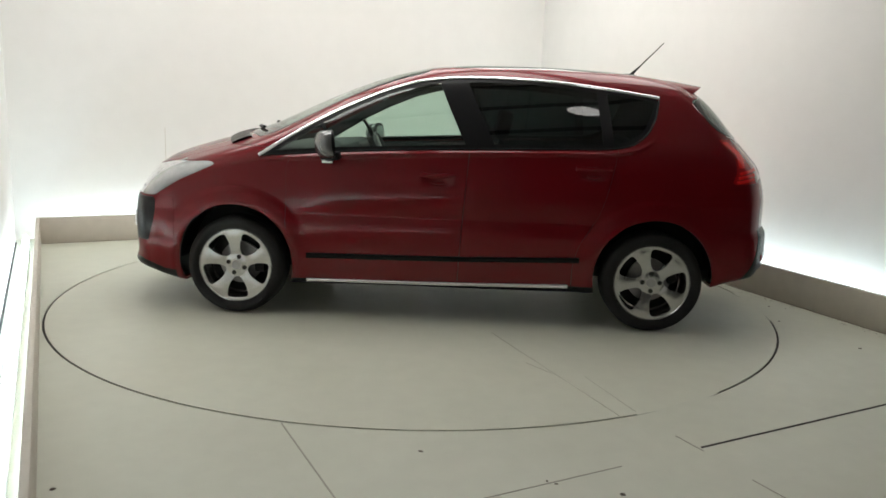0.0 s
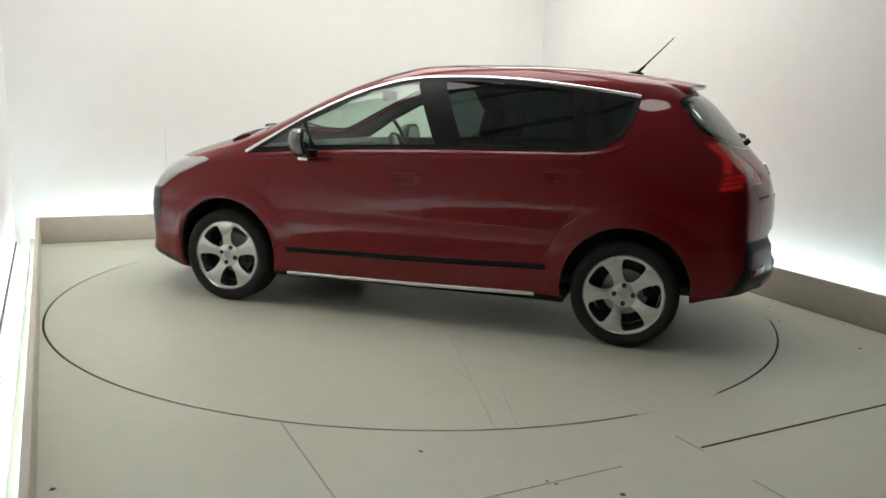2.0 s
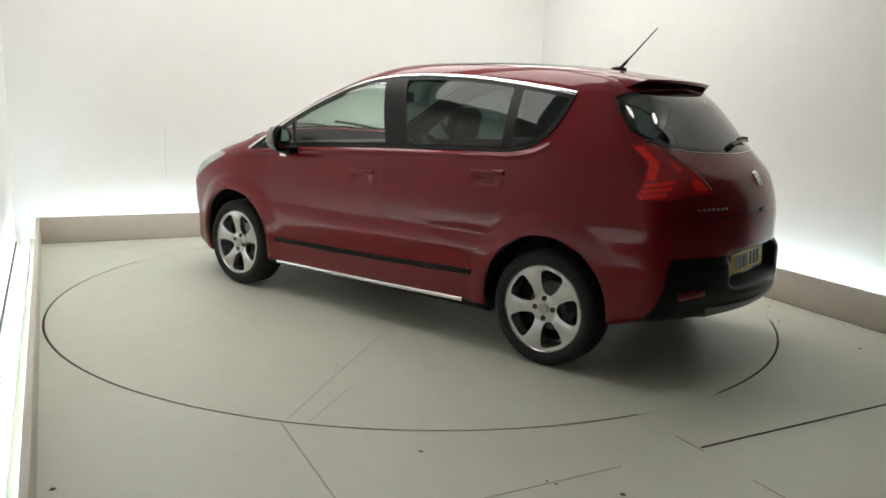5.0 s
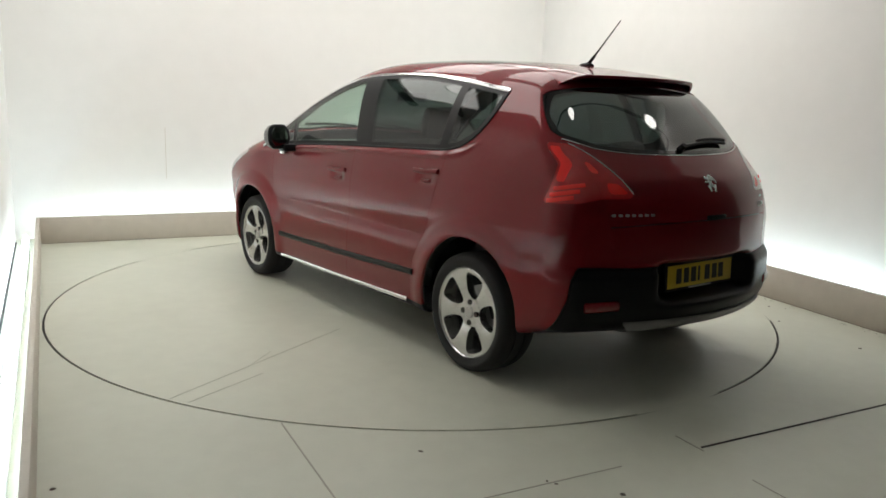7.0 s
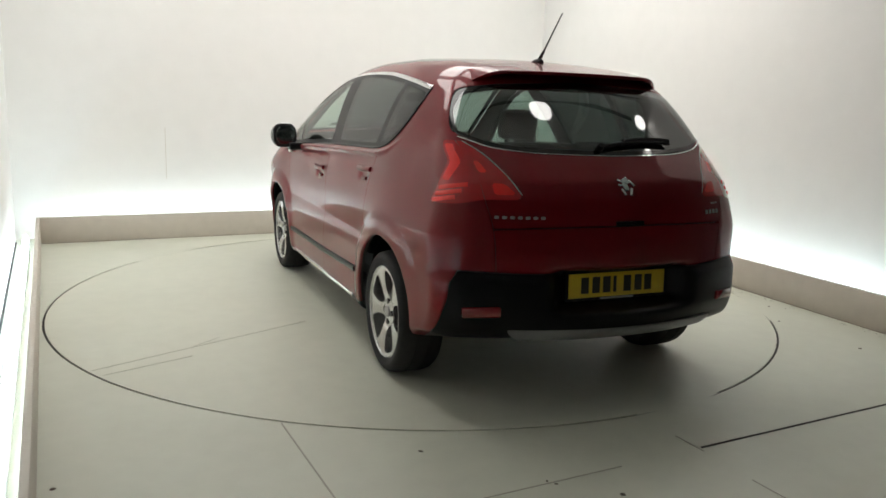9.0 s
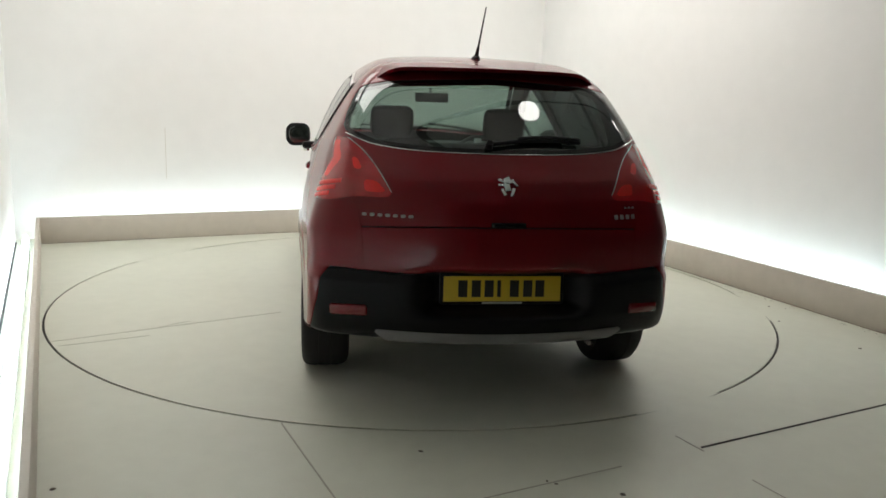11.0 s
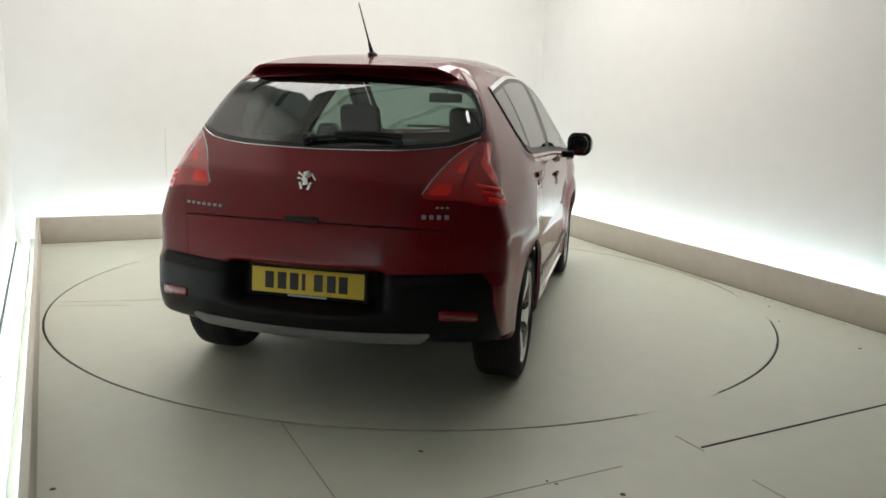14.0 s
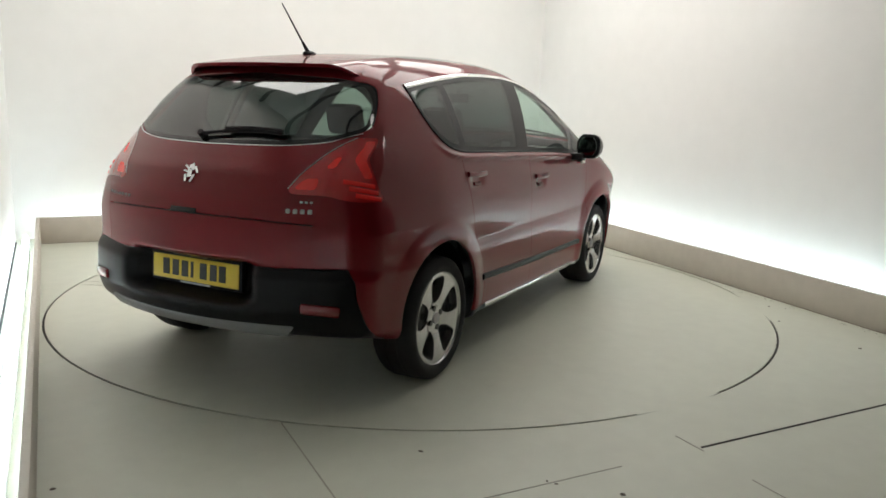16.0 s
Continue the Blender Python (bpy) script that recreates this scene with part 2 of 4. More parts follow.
# First two placed from their reflections; the back two are unseen, added fill lamps.
for u, v in ((0.3, -2.35), (2.45, -2.2), (-1.5, 1.1), (1.2, 1.1)):
    high_bay(u, v)


# Added fill: unseen glowing boxes that light floor, walls and car from above.
def fill_box(u, v, w, d):
    ob = new("fill_light")
    ob.matrix_basis = ROOM @ pose(u, v, CEIL)
    tagged(ob, "unseen flat glowing box added under the ceiling as fill light", "lamp", "light boxes on the ceiling")
    bm = bmesh.new()
    for a in (-1, 1):
        box(bm, a * w / 2 - 0.02, a * w / 2 + 0.02, -d / 2 - 0.02, d / 2 + 0.02, -0.14, 0.0)
        box(bm, -w / 2 + 0.02, w / 2 - 0.02, a * d / 2 - 0.02, a * d / 2 + 0.02, -0.14, 0.0)
    part("frame", bm, HOUSING, ob, smooth=False)
    part("diffuser", box(bmesh.new(), -w / 2 + 0.02, w / 2 - 0.02, -d / 2 + 0.02, d / 2 - 0.02, -0.11, -0.01), FILL_PANEL, ob, "glowing white face of the added fill light", smooth=False)


for u in (-1.5, 0.25, 2.0):
    for v in (-0.2, 1.6):
        fill_box(u, v, 1.5, 1.35)


def beam(x0, x1, y0, y1):
    ob = part("ceiling_beam", box(bmesh.new(), x0, x1, y0, y1, CEIL - 0.10, CEIL), BEAM, smooth=False)
    ob.matrix_basis = ROOM
    tagged(ob, "thin dark metal beam under the ceiling", "beam", "beams under the ceiling")


for k in range(7):
    beam(WALL_L, WALL_R, -3.2 + k * 0.95, -3.13 + k * 0.95)

# ---- floor joints and marks ----
def strip(name, x0, y0, x1, y1, w, mat, label, cat, m=None, parent=None):
    d = Vector((x1 - x0, y1 - y0))
    bm = box(bmesh.new(), 0, d.length, -w / 2, w / 2, -0.004, 0.0015)
    ob = part(name, bm, mat, parent, smooth=False)
    ob.matrix_basis = (Matrix() if m is None else m) @ pose(x0, y0, 0, 0, 0, math.degrees(math.atan2(d.y, d.x)))
    if cat:
        tagged(ob, label, cat, kind="structure")
    return ob


strip("floor_joint_1", -0.03, -2.83, 2.49, -2.83, 0.012, JOINT, "dark open joint between floor panels", "joint", ROOM)
strip("floor_joint_2", -1.07, -2.83, -0.45, -2.83, 0.005, FAINT, "fine worn joint between floor panels", "joint", ROOM)
strip("floor_joint_3", -1.545, -1.925, -1.545, -4.6, 0.006, FAINT, "fine joint between floor panels", "joint", ROOM)
strip("floor_joint_4", -0.045, -2.70, -0.045, -2.86, 0.005, FAINT, "fine worn joint between floor panels", "joint", ROOM)
strip("floor_joint_5", -0.06, -3.12, -0.06, -4.2, 0.006, FAINT, "fine joint between floor panels", "joint", ROOM)

strip("dirt_line_1", -0.006, -2.1, -0.006, 3.0, 0.015, WORN, "brown dirt along the foot of the board", "dirt", RIGHT_LINE)
strip("dirt_line_2", KERB_L, KERB_B - 0.004, KERB_R + 0.2, KERB_B - 0.004, 0.008, WORN, "brown dirt along the foot of the board", "dirt", ROOM)

random.seed(4)


def speck(x, y, r):
    bm = bmesh.new()
    bmesh.ops.create_icosphere(bm, subdivisions=1, radius=r)
    for v in bm.verts:
        v.co = Vector((v.co.x * random.uniform(0.7, 1.6), v.co.y * random.uniform(0.6, 1.2), v.co.z * 0.25))
    ob = part("paint_chip", bm, DIRT)
    ob.matrix_basis = pose(x, y, 0.001, 0, 0, random.uniform(0, 180))
    tagged(ob, "small dark scuff on the painted floor", "mark", "scuffs on the floor")


for x, y, r in ((0.03, -2.65, 0.010), (0.76, -2.97, 0.012), (2.67, -1.15, 0.013), (2.55, -0.18, 0.012), (0.53, -2.90, 0.008), (0.50, -2.88, 0.006), (2.44, -0.58, 0.009), (-1.25, -3.0, 0.012), (-2.05, -1.5, 0.006)):
    speck(x, y, r)

random.seed(7)
verts, faces = [], []
for k in range(620):
    at_right = k % 4
    u = KERB_R - 0.003 - abs(random.gauss(0, 0.05)) if at_right else random.uniform(KERB_L, KERB_R)
    v = random.uniform(-2.8, 2.7) if at_right else KERB_B - 0.003 - abs(random.gauss(0, 0.02))
    p, r = (RIGHT_LINE @ Vector((u - KERB_R, v + 0.3, 0.001)) if at_right else ROOM @ Vector((u, v, 0.001))), random.uniform(0.0012, 0.005)
    a0, n0 = random.uniform(0, 6), len(verts)
    for q in range(5):
        verts.append((p.x + r * math.cos(a0 + q * 1.257) * random.uniform(0.6, 2.5), p.y + r * math.sin(a0 + q * 1.257), 0.0012))
    faces.append(tuple(range(n0, n0 + 5)))
tagged(part("floor_grit", (verts, faces), DIRT, smooth=False), "fine dark grit along the foot of the boards", "grit", kind="stuff")

wall_mark = part("wall_joint", box(bmesh.new(), -0.002, 0.002, -0.003, 0.0, 0.55, 1.05), KERB_PAINT, smooth=False)
wall_mark.matrix_basis = ROOM @ pose(-1.335, WALL_B, 0)
tagged(wall_mark, "fine vertical joint in the white wall", "joint", kind="structure")

# ---- turntable ----
table = new("turntable")
tagged(table, "round pale grey-green painted turntable flush with the floor", "turntable")


def disc():
    n, r = 160, TABLE_R - 0.014
    vs = [(r * math.cos(2 * math.pi * i / n), r * math.sin(2 * math.pi * i / n), z) for z in (0.0, -0.05) for i in range(n)]
    fs = [tuple(range(n))] + [(i, n + i, n + (i + 1) % n, (i + 1) % n) for i in range(n)]
    return vs, fs


part("deck", disc(), TABLE_PAINT, table, smooth=False)


# Dark ring sunk in the deck's gap; its black stands in for shade there.
def seal():
    n = 160
    vs = [(r * math.cos(2 * math.pi * i / n), r * math.sin(2 * math.pi * i / n), z) for r, z in ((TABLE_R - 0.0138, -0.006), (TABLE_R - 0.001, -0.006), (TABLE_R - 0.001, -0.05), (TABLE_R - 0.0138, -0.05)) for i in range(n)]
    fs = [(k * n + i, k * n + (i + 1) % n, ((k + 1) % 4) * n + (i + 1) % n, ((k + 1) % 4) * n + i) for k in range(4) for i in range(n)]
    return vs, fs


part("gap_shade", seal(), JOINT, table, "dark ring standing in for the shade in the gap round the deck", smooth=False)



def gap_cover(name, a0, a1):
    """A floor-coloured strip laid over a stretch of the gap round the deck."""
    n = max(4, int((a1 - a0) / 1.5))
    random.seed(int(a0) + 400)
    vs, fs = [], []
    for i in range(n + 1):
        a = radians(a0 + (a1 - a0) * i / n)
        e = min(1.0, 4.0 * min(i, n - i) / n)
        w = 0.004 + 0.006 * e + random.uniform(0, 0.001)
        for q, z in ((TABLE_R - 0.007 - w, 0.0012), (TABLE_R - 0.007 + w, 0.0012)):
            vs.append((q * math.cos(a), q * math.sin(a), z))
    for i in range(n):
        fs.append((2 * i, 2 * i + 1, 2 * i + 3, 2 * i + 2))
    setting(name, (vs, fs), FLOOR_PAINT, "floor-coloured strip over a stretch of the ring joint")


gap_cover("joint_filler_1", -91.0, -77.5)
gap_cover("joint_filler_2", -39.0, -21.0)
gap_cover("joint_filler_3", 120.0, 136.0)

# worn joints and scuffs in the deck
for name, x0, y0, x1, y1, w in (("joint", 0.93, -2.25, 0.46, -1.0, 0.0028), ("scuff", 1.02, -2.2, 0.88, -1.75, 0.002), ("scuff", 0.72, -1.72, 0.60, -1.55, 0.002)):
    strip(name, x0, y0, x1, y1, w, DECK_WEAR, "", "", None, table)

# thin rod added to draw the black line where left wall meets trough
cable = part("cable", cyl(bmesh.new(), (WALL_L + 0.008, -1.5, 0.007), (WALL_L + 0.008, WALL_B - 0.2, 0.007), 0.007, seg=8), JOINT)
cable.matrix_basis = ROOM
tagged(cable, "thin black rod drawing the dark line along the foot of the white wall", "cable")

# ---- car: the shape of its shell ----
# x runs forward from the rear axle, y to the car's left, z up
AXLE_F, AXLE_R, HUB_Z, HUB_Y, ARCH_Z = 2.626, 0.0, 0.311, 0.860, 0.320

top_line = spline([-1.2, -0.42, -0.36, -0.2, 0.06, 0.4, 0.75, 1.1, 1.4, 1.62, 1.86, 2.10, 2.33, 2.56, 2.76, 3.0, 3.2, 3.35, 3.46, 3.55, 3.8],
                  [1.44, 1.485, 1.50, 1.550, 1.594, 1.623, 1.634, 1.632, 1.615, 1.575, 1.505, 1.41, 1.305, 1.20, 1.13, 1.06, 0.995, 0.93, 0.86, 0.76, 0.40])
rear_line = spline([0.0, 0.30, 0.36, 0.48, 0.60, 0.66, 0.80, 0.92, 1.03, 1.10, 1.20, 1.31, 1.42, 1.50, 1.8],
                   [-0.60, -0.73, -0.835, -0.872, -0.868, -0.838, -0.835, -0.812, -0.767, -0.707, -0.614, -0.520, -0.417, -0.336, -0.05])
front_line = spline([0.0, 0.2, 0.28, 0.35, 0.5, 0.7, 0.8, 1.2], [3.34, 3.47, 3.52, 3.505, 3.51, 3.50, 3.46, 3.2])
low_line = spline([-1.0, -0.85, -0.5, -0.3, 0.3, 2.3, 2.95, 3.3, 3.6], [0.36, 0.35, 0.315, 0.28, 0.225, 0.205, 0.19, 0.24, 0.27])
plan_taper = spline([-1.0, -0.85, -0.5, 0.0, 0.5, 2.2, 2.7, 3.1, 3.4, 3.6], [-0.10, -0.066, -0.012, 0.006, -0.010, -0.006, 0.022, 0.004, -0.055, -0.13])
side_section = spline([0.0, 0.2, 0.26, 0.36, 0.46, 0.56, 0.61, 0.64, 0.662, 0.71, 0.80, 0.95, 1.06, 1.2, 1.4, 1.7], [0.83, 0.864, 0.882, 0.894, 0.8985, 0.8985, 0.896, 0.8915, 0.8885, 0.890, 0.8925, 0.884, 0.865, 0.82, 0.74, 0.60])
upper_section = spline([0.8, 1.0, 1.1, 1.25, 1.45, 1.55, 1.7], [0.93, 0.868, 0.835, 0.765, 0.645, 0.565, 0.42])
upper_taper = spline([-1.0, -0.5, -0.2, 0.1, 0.7, 1.6, 2.4, 3.0, 4.0], [-0.135, -0.080, -0.042, -0.008, 0.018, 0.042, 0.05, 0.05, 0.05])


belt_line = spline([-0.2, 0.05, 0.15, 0.31, 0.58, 1.2, 1.9, 2.47, 2.7], [1.30, 1.17, 1.122, 1.099, 1.090, 1.070, 1.036, 0.990, 0.97])


def smax(a, b, k):
    h = np.maximum(k - np.abs(a - b), 0) / k
    return np.maximum(a, b) + h * h * k * 0.25


def shell(P):
    """Below zero inside the car's outer shell."""
    x, y, z = P[:, 0], P[:, 1], P[:, 2]
    ay = np.abs(y)
    bow = 0.30 * np.clip((x - 0.9) / 0.8, 0, 1)
    xt = x + bow * y * y
    crown = 0.085 * y * y
    slope = (top_line(xt + 0.01) - top_line(xt - 0.01)) / 0.02
    f_top = (z - top_line(xt) + crown) / np.sqrt(1 + slope ** 2)
    rs = (rear_line(z + 0.01) - rear_line(z - 0.01)) / 0.02
    recess = 0.125 * np.exp(-(np.clip(ay - 0.28, 0, 9) / 0.07) ** 2 - ((z - 0.57) / 0.085) ** 6)
    f_rear = (rear_line(z) + 0.34 * y * y + recess - x) / np.sqrt(1 + rs ** 2)
    f_front = x - front_line(z) + 0.33 * y * y
    f_low = low_line(x) - z
    w = side_section(z) + plan_taper(x) - 0.075 * np.clip((x - 2.82) / 0.40, 0, 1) ** 1.2 * np.clip((0.86 - z) / 0.40, 0, 1)
    for ax in (AXLE_F, AXLE_R):
        r = np.hypot(x - ax, z - ARCH_Z)
        w = w + 0.016 * np.exp(-((r - 0.40) / 0.06) ** 2) * (z < 0.95)
        e = np.clip((0.515 - r) / 0.055, 0, 1)
        w = w + 0.011 * e * e * (3 - 2 * e) * np.clip((z - 0.48) / 0.22, 0, 1)
    for hx, hz in ((1.35, 0.900), (0.40, 0.970)):
        w = w - 0.016 * np.exp(-((x - hx) / 0.075) ** 4 - ((z - hz) / 0.030) ** 4)
    f_side = ay - w
    f_up = (ay - upper_section(z) - upper_taper(x)) * 0.87
    g = smax(f_side, f_up, 0.05)
    roll = np.clip((x - 0.02) / 0.2, 0, 1) * np.clip((2.5 - x) / 0.25, 0, 1) * (ay > 0.5)
    g = g - 0.015 * roll * np.exp(-((z - belt_line(x)) / 0.014) ** 2)
    g = smax(g, f_top, 0.10)
    g = smax(g, f_rear, 0.09)
    g = smax(g, f_front, 0.13)
    return smax(g, f_low, 0.05)


def shell_normal(P):
    e = 0.004
    n = np.stack([shell(P + d) - shell(P - d) for d in np.eye(3) * e], 1)
    return n / (np.linalg.norm(n, axis=1)[:, None] + 1e-12)


def onto(P, steps=12):
    """Moves points onto the shell."""
    P = np.array(P, float)
    for _ in range(steps):
        P = P - shell_normal(P) * np.clip(shell(P), -0.08, 0.08)[:, None]
    return P


def shell_mesh(nx=230, ny=84, nz=110):
    lo, hi = np.array([-1.05, -1.05, 0.05]), np.array([3.75, 1.05, 1.78])
    ilo, ihi = np.array([-0.15, -0.25, 0.45]), np.array([2.75, 0.25, 0.72])
    keys, vs, qs = {}, [], []

    def vert(i, j, k):
        key = (i, j, k)
        if key not in keys:
            keys[key] = len(vs)
            vs.append((i / nx, j / ny, k / nz))
        return keys[key]
    for a in range(nx):
        for b in range(ny):
            for k in (0, nz):
                q = [vert(a, b, k), vert(a + 1, b, k), vert(a + 1, b + 1, k), vert(a, b + 1, k)]
                qs.append(q if k else q[::-1])
        for b in range(nz):
            for j in (0, ny):
                q = [vert(a, j, b), vert(a + 1, j, b), vert(a + 1, j, b + 1), vert(a, j, b + 1)]
                qs.append(q[::-1] if j else q)
    for a in range(ny):
        for b in range(nz):
            for i in (0, nx):
                q = [vert(i, a, b), vert(i, a + 1, b), vert(i, a + 1, b + 1), vert(i, a, b + 1)]
                qs.append(q if i else q[::-1])
    u = np.array(vs)
    A, Bo = ilo + u * (ihi - ilo), lo + u * (hi - lo)
    t0, t1 = np.zeros(len(u)), np.ones(len(u))
    for _ in range(26):
        t = (t0 + t1) / 2
        inside = shell(A + (Bo - A) * t[:, None]) < 0
        t0, t1 = np.where(inside, t, t0), np.where(inside, t1, t)
    return A + (Bo - A) * t0[:, None], qs


def cut(mesh, field):
    """Splits a mesh along field = 0 and returns (the part below zero, the rest)."""
    V, F = mesh
    if len(V) == 0:
        return mesh, mesh
    d = field(V)
    d = np.where(np.abs(d) < 1e-6, 1e-6, d)
    neg = d < 0
    verts, made, ins, outs = list(V), {}, [], []
    for f in F:
        s = [neg[i] for i in f]
        if all(s):
            ins.append(f)
        elif not any(s):
            outs.append(f)
        else:
            pi, po = [], []
            n = len(f)
            for k in range(n):
                a, b = f[k], f[(k + 1) % n]
                (pi if neg[a] else po).append(a)
                if neg[a] != neg[b]:
                    key = (min(a, b), max(a, b))
                    if key not in made:
                        t = d[a] / (d[a] - d[b])
                        made[key] = len(verts)
                        verts.append(V[a] + (V[b] - V[a]) * t)
                    pi.append(made[key])
                    po.append(made[key])
            if len(pi) > 2:
                ins.append(pi)
            if len(po) > 2:
                outs.append(po)
    return tidy(verts, ins), tidy(verts, outs)


def tidy(verts, faces):
    used = sorted({i for f in faces for i in f})
    m = {a: b for b, a in enumerate(used)}
    return (np.array([verts[i] for i in used]).reshape(-1, 3), [[m[i] for i in f] for f in faces])


def seam(mesh, field, gap=0.0035):
    """As cut(), with a gap left open along the line."""
    inside, rest = cut(mesh, lambda P: field(P) + gap)
    return inside, cut(rest, lambda P: field(P) - gap)[1]


def polygon(pts, r=0.03, i=0, j=2):
    """The signed distance to a polygon in two of the three axes, its corners rounded by r."""
    p = np.array(pts, float)
    area = np.sum(p[:, 0] * np.roll(p[:, 1], -1) - np.roll(p[:, 0], -1) * p[:, 1])
    if area < 0:
        p = p[::-1]
    # walk the outline with its corners cut twice
    for _ in range(3):
        q = np.roll(p, -1, 0)
        ln = np.linalg.norm(q - p, axis=1)[:, None]
        c = np.minimum(0.25, r / np.maximum(ln, 1e-9))
        p = np.stack([p + (q - p) * c, q - (q - p) * c], 1).reshape(-1, 2)
        r *= 0.5

    def f(P):
        X = P[:, [i, j]]
        best = np.full(len(X), 1e9)
        inside = np.zeros(len(X), bool)
        for a, b in zip(p, np.roll(p, -1, 0)):
            ab = b - a
            t = np.clip(((X - a) @ ab) / (ab @ ab + 1e-12), 0, 1)
            best = np.minimum(best, np.linalg.norm(X - a - t[:, None] * ab, axis=1))
            cross = (a[1] > X[:, 1]) != (b[1] > X[:, 1])
            xi = a[0] + (X[:, 1] - a[1]) / (b[1] - a[1] + 1e-12) * ab[0]
            inside ^= cross & (X[:, 0] < xi)
        return np.where(inside, -best, best)
    f.outline = p
    return f


def on_side(f, s, floor=0.30):
    """Keeps a side-view field to the left (s = 1) or right (s = -1) flank."""
    return lambda P: np.maximum(f(P), floor - s * P[:, 1])


def flange(mesh, depth):
    """Gives a sheet of the shell thickness: its rim turned inwards."""
    V, F = mesh
    N = shell_normal(V)
    count = {}
    for f in F:
        for k in range(len(f)):
            e = (f[k], f[(k + 1) % len(f)])
            count[e] = count.get(e, 0) + 1
    V2, F2, m = list(V), list(F), {}

    def lower(i):
        if i not in m:
            m[i] = len(V2)
            V2.append(V[i] - 0.0005 * N[i])
            V2.append(V[i] - depth * N[i])
        return m[i]
    for (a, b) in list(count):
        if (b, a) not in count:
            p, q = lower(a), lower(b)
            F2.append([b, a, p, q])
            F2.append([q, p, p + 1, q + 1])
    return np.array(V2), F2


def panel(name, mesh, mat, parent, label="", depth=0.018):
    sheet = flange(mesh, depth) if depth else (mesh[0], mesh[1])
    ob = part(name, sheet, mat, parent, label)
    if depth:
        ob.data.normals_split_custom_set_from_vertices([tuple(n) for n in shell_normal(sheet[0])])
    return ob


car = new("car")
tagged(car, "red five-door crossover hatchback with silver alloy wheels standing on the turntable", "car")
pool = shell_mesh()


# ---- car: openings, glass and panels cut from the shell ----
WINDOW = [(2.47, 1.015), (2.31, 1.12), (2.09, 1.255), (1.87, 1.365), (1.65, 1.455), (1.44, 1.51), (1.23, 1.53), (1.02, 1.533), (0.74, 1.525), (0.46, 1.50), (0.25, 1.475), (0.0, 1.44),
          (0.02, 1.34), (0.08, 1.22), (0.18, 1.15), (0.31, 1.125), (0.58, 1.115), (1.2, 1.095), (1.9, 1.06)]
window_field = polygon(WINDOW, 0.02)


def line_x(z_knots, x_knots):
    """A side-view line x(z): below zero behind it."""
    f = spline(z_knots, x_knots)
    return lambda P: P[:, 0] - f(P[:, 2])


def both(*fields):
    return lambda P: np.maximum.reduce([f(P) for f in fields])


def either(*fields):
    return lambda P: np.minimum.reduce([f(P) for f in fields])


def flip(f):
    return lambda P: -f(P)


def below(z):
    return lambda P: P[:, 2] - z


def behind(x):
    return lambda P: P[:, 0] - x


def ahead(x):
    return lambda P: x - P[:, 0]


SIDES = ((1, "left"), (-1, "right"))
for ax in (AXLE_F, AXLE_R):
    for s, _ in SIDES:
        pool = cut(pool, on_side(lambda P: np.hypot(P[:, 0] - ax, P[:, 2] - ARCH_Z - 0.018) - 0.370, s))[1]

# side windows: a shiny black surround with clear front and darker rear panes in it
b_pillar = line_x([1.0, 1.1, 1.52, 1.6], [1.03, 1.075, 1.27, 1.30])
c_pillar = line_x([1.0, 1.17, 1.47, 1.6], [0.30, 0.32, 0.36, 0.37])
a_bar = line_x([1.0, 1.06, 1.28, 1.4], [1.975, 2.00, 2.12, 2.18])
pane_field = lambda P: window_field(P) + 0.026
for s, _ in SIDES:
    glassed, pool = cut(pool, on_side(window_field, s))
    panes, surround = cut(glassed, pane_field)
    pieces = (("quarter_pane", both(lambda P: c_pillar(P) + 0.035), GLASS_DARK, "dark tinted pane"),
              ("rear_door_pane", both(lambda P: b_pillar(P) + 0.075, lambda P: 0.03 - c_pillar(P)), GLASS_DARK, "dark tinted pane"),
              ("front_door_pane", both(lambda P: 0.105 - b_pillar(P), lambda P: a_bar(P) + 0.014), GLASS_CLEAR, "clear green-tinted pane"),
              ("front_quarter_pane", lambda P: 0.014 - a_bar(P), GLASS_CLEAR, "small clear pane"))
    for name, field, mat, label in pieces:
        p, panes = cut(panes, field)
        panel(name, p, mat, car, label, 0.004)
    rear_cover, panes = cut(panes, behind(0.7))
    mid_cover, front_cover = cut(panes, behind(1.6))
    for extra, name in ((rear_cover, "pillar_cover"), (mid_cover, "pillar_cover"), (front_cover, "pillar_cover"), (surround, "window_surround")):
        panel(name, extra, SATIN_BLACK, car, "satin black trim")

# windscreen, glass roof and rear window
screen_field = both(polygon([(2.70, 0.0), (2.66, 0.40), (2.50, 0.72), (1.95, 0.635), (1.45, 0.55), (1.40, 0.0), (1.45, -0.55), (1.95, -0.635), (2.50, -0.72), (2.66, -0.40)], 0.03, 0, 1), lambda P: 1.0 - P[:, 2])
p, pool = seam(pool, screen_field, 0.004)
clear, band = cut(p, lambda P: screen_field(P) + 0.035)
panel("windscreen_rim", band, GLOSS_BLACK, car, "shiny black painted rim", 0.005)
panel("windscreen", clear, GLASS_CLEAR, car, "clear green-tinted windscreen", 0.005)
p, pool = cut(pool, both(polygon([(0.22, 0.47), (0.22, -0.47), (1.34, -0.50), (1.34, 0.50)], 0.05, 0, 1), lambda P: 1.4 - P[:, 2]))
panel("glass_roof", p, GLASS_ROOF, car, "large black glass roof panel", 0.01)
REAR_GLASS = [(0.0, 1.488), (0.45, 1.465), (0.60, 1.44), (0.67, 1.34), (0.69, 1.235), (0.55, 1.182), (0.34, 1.163), (0.0, 1.157)]
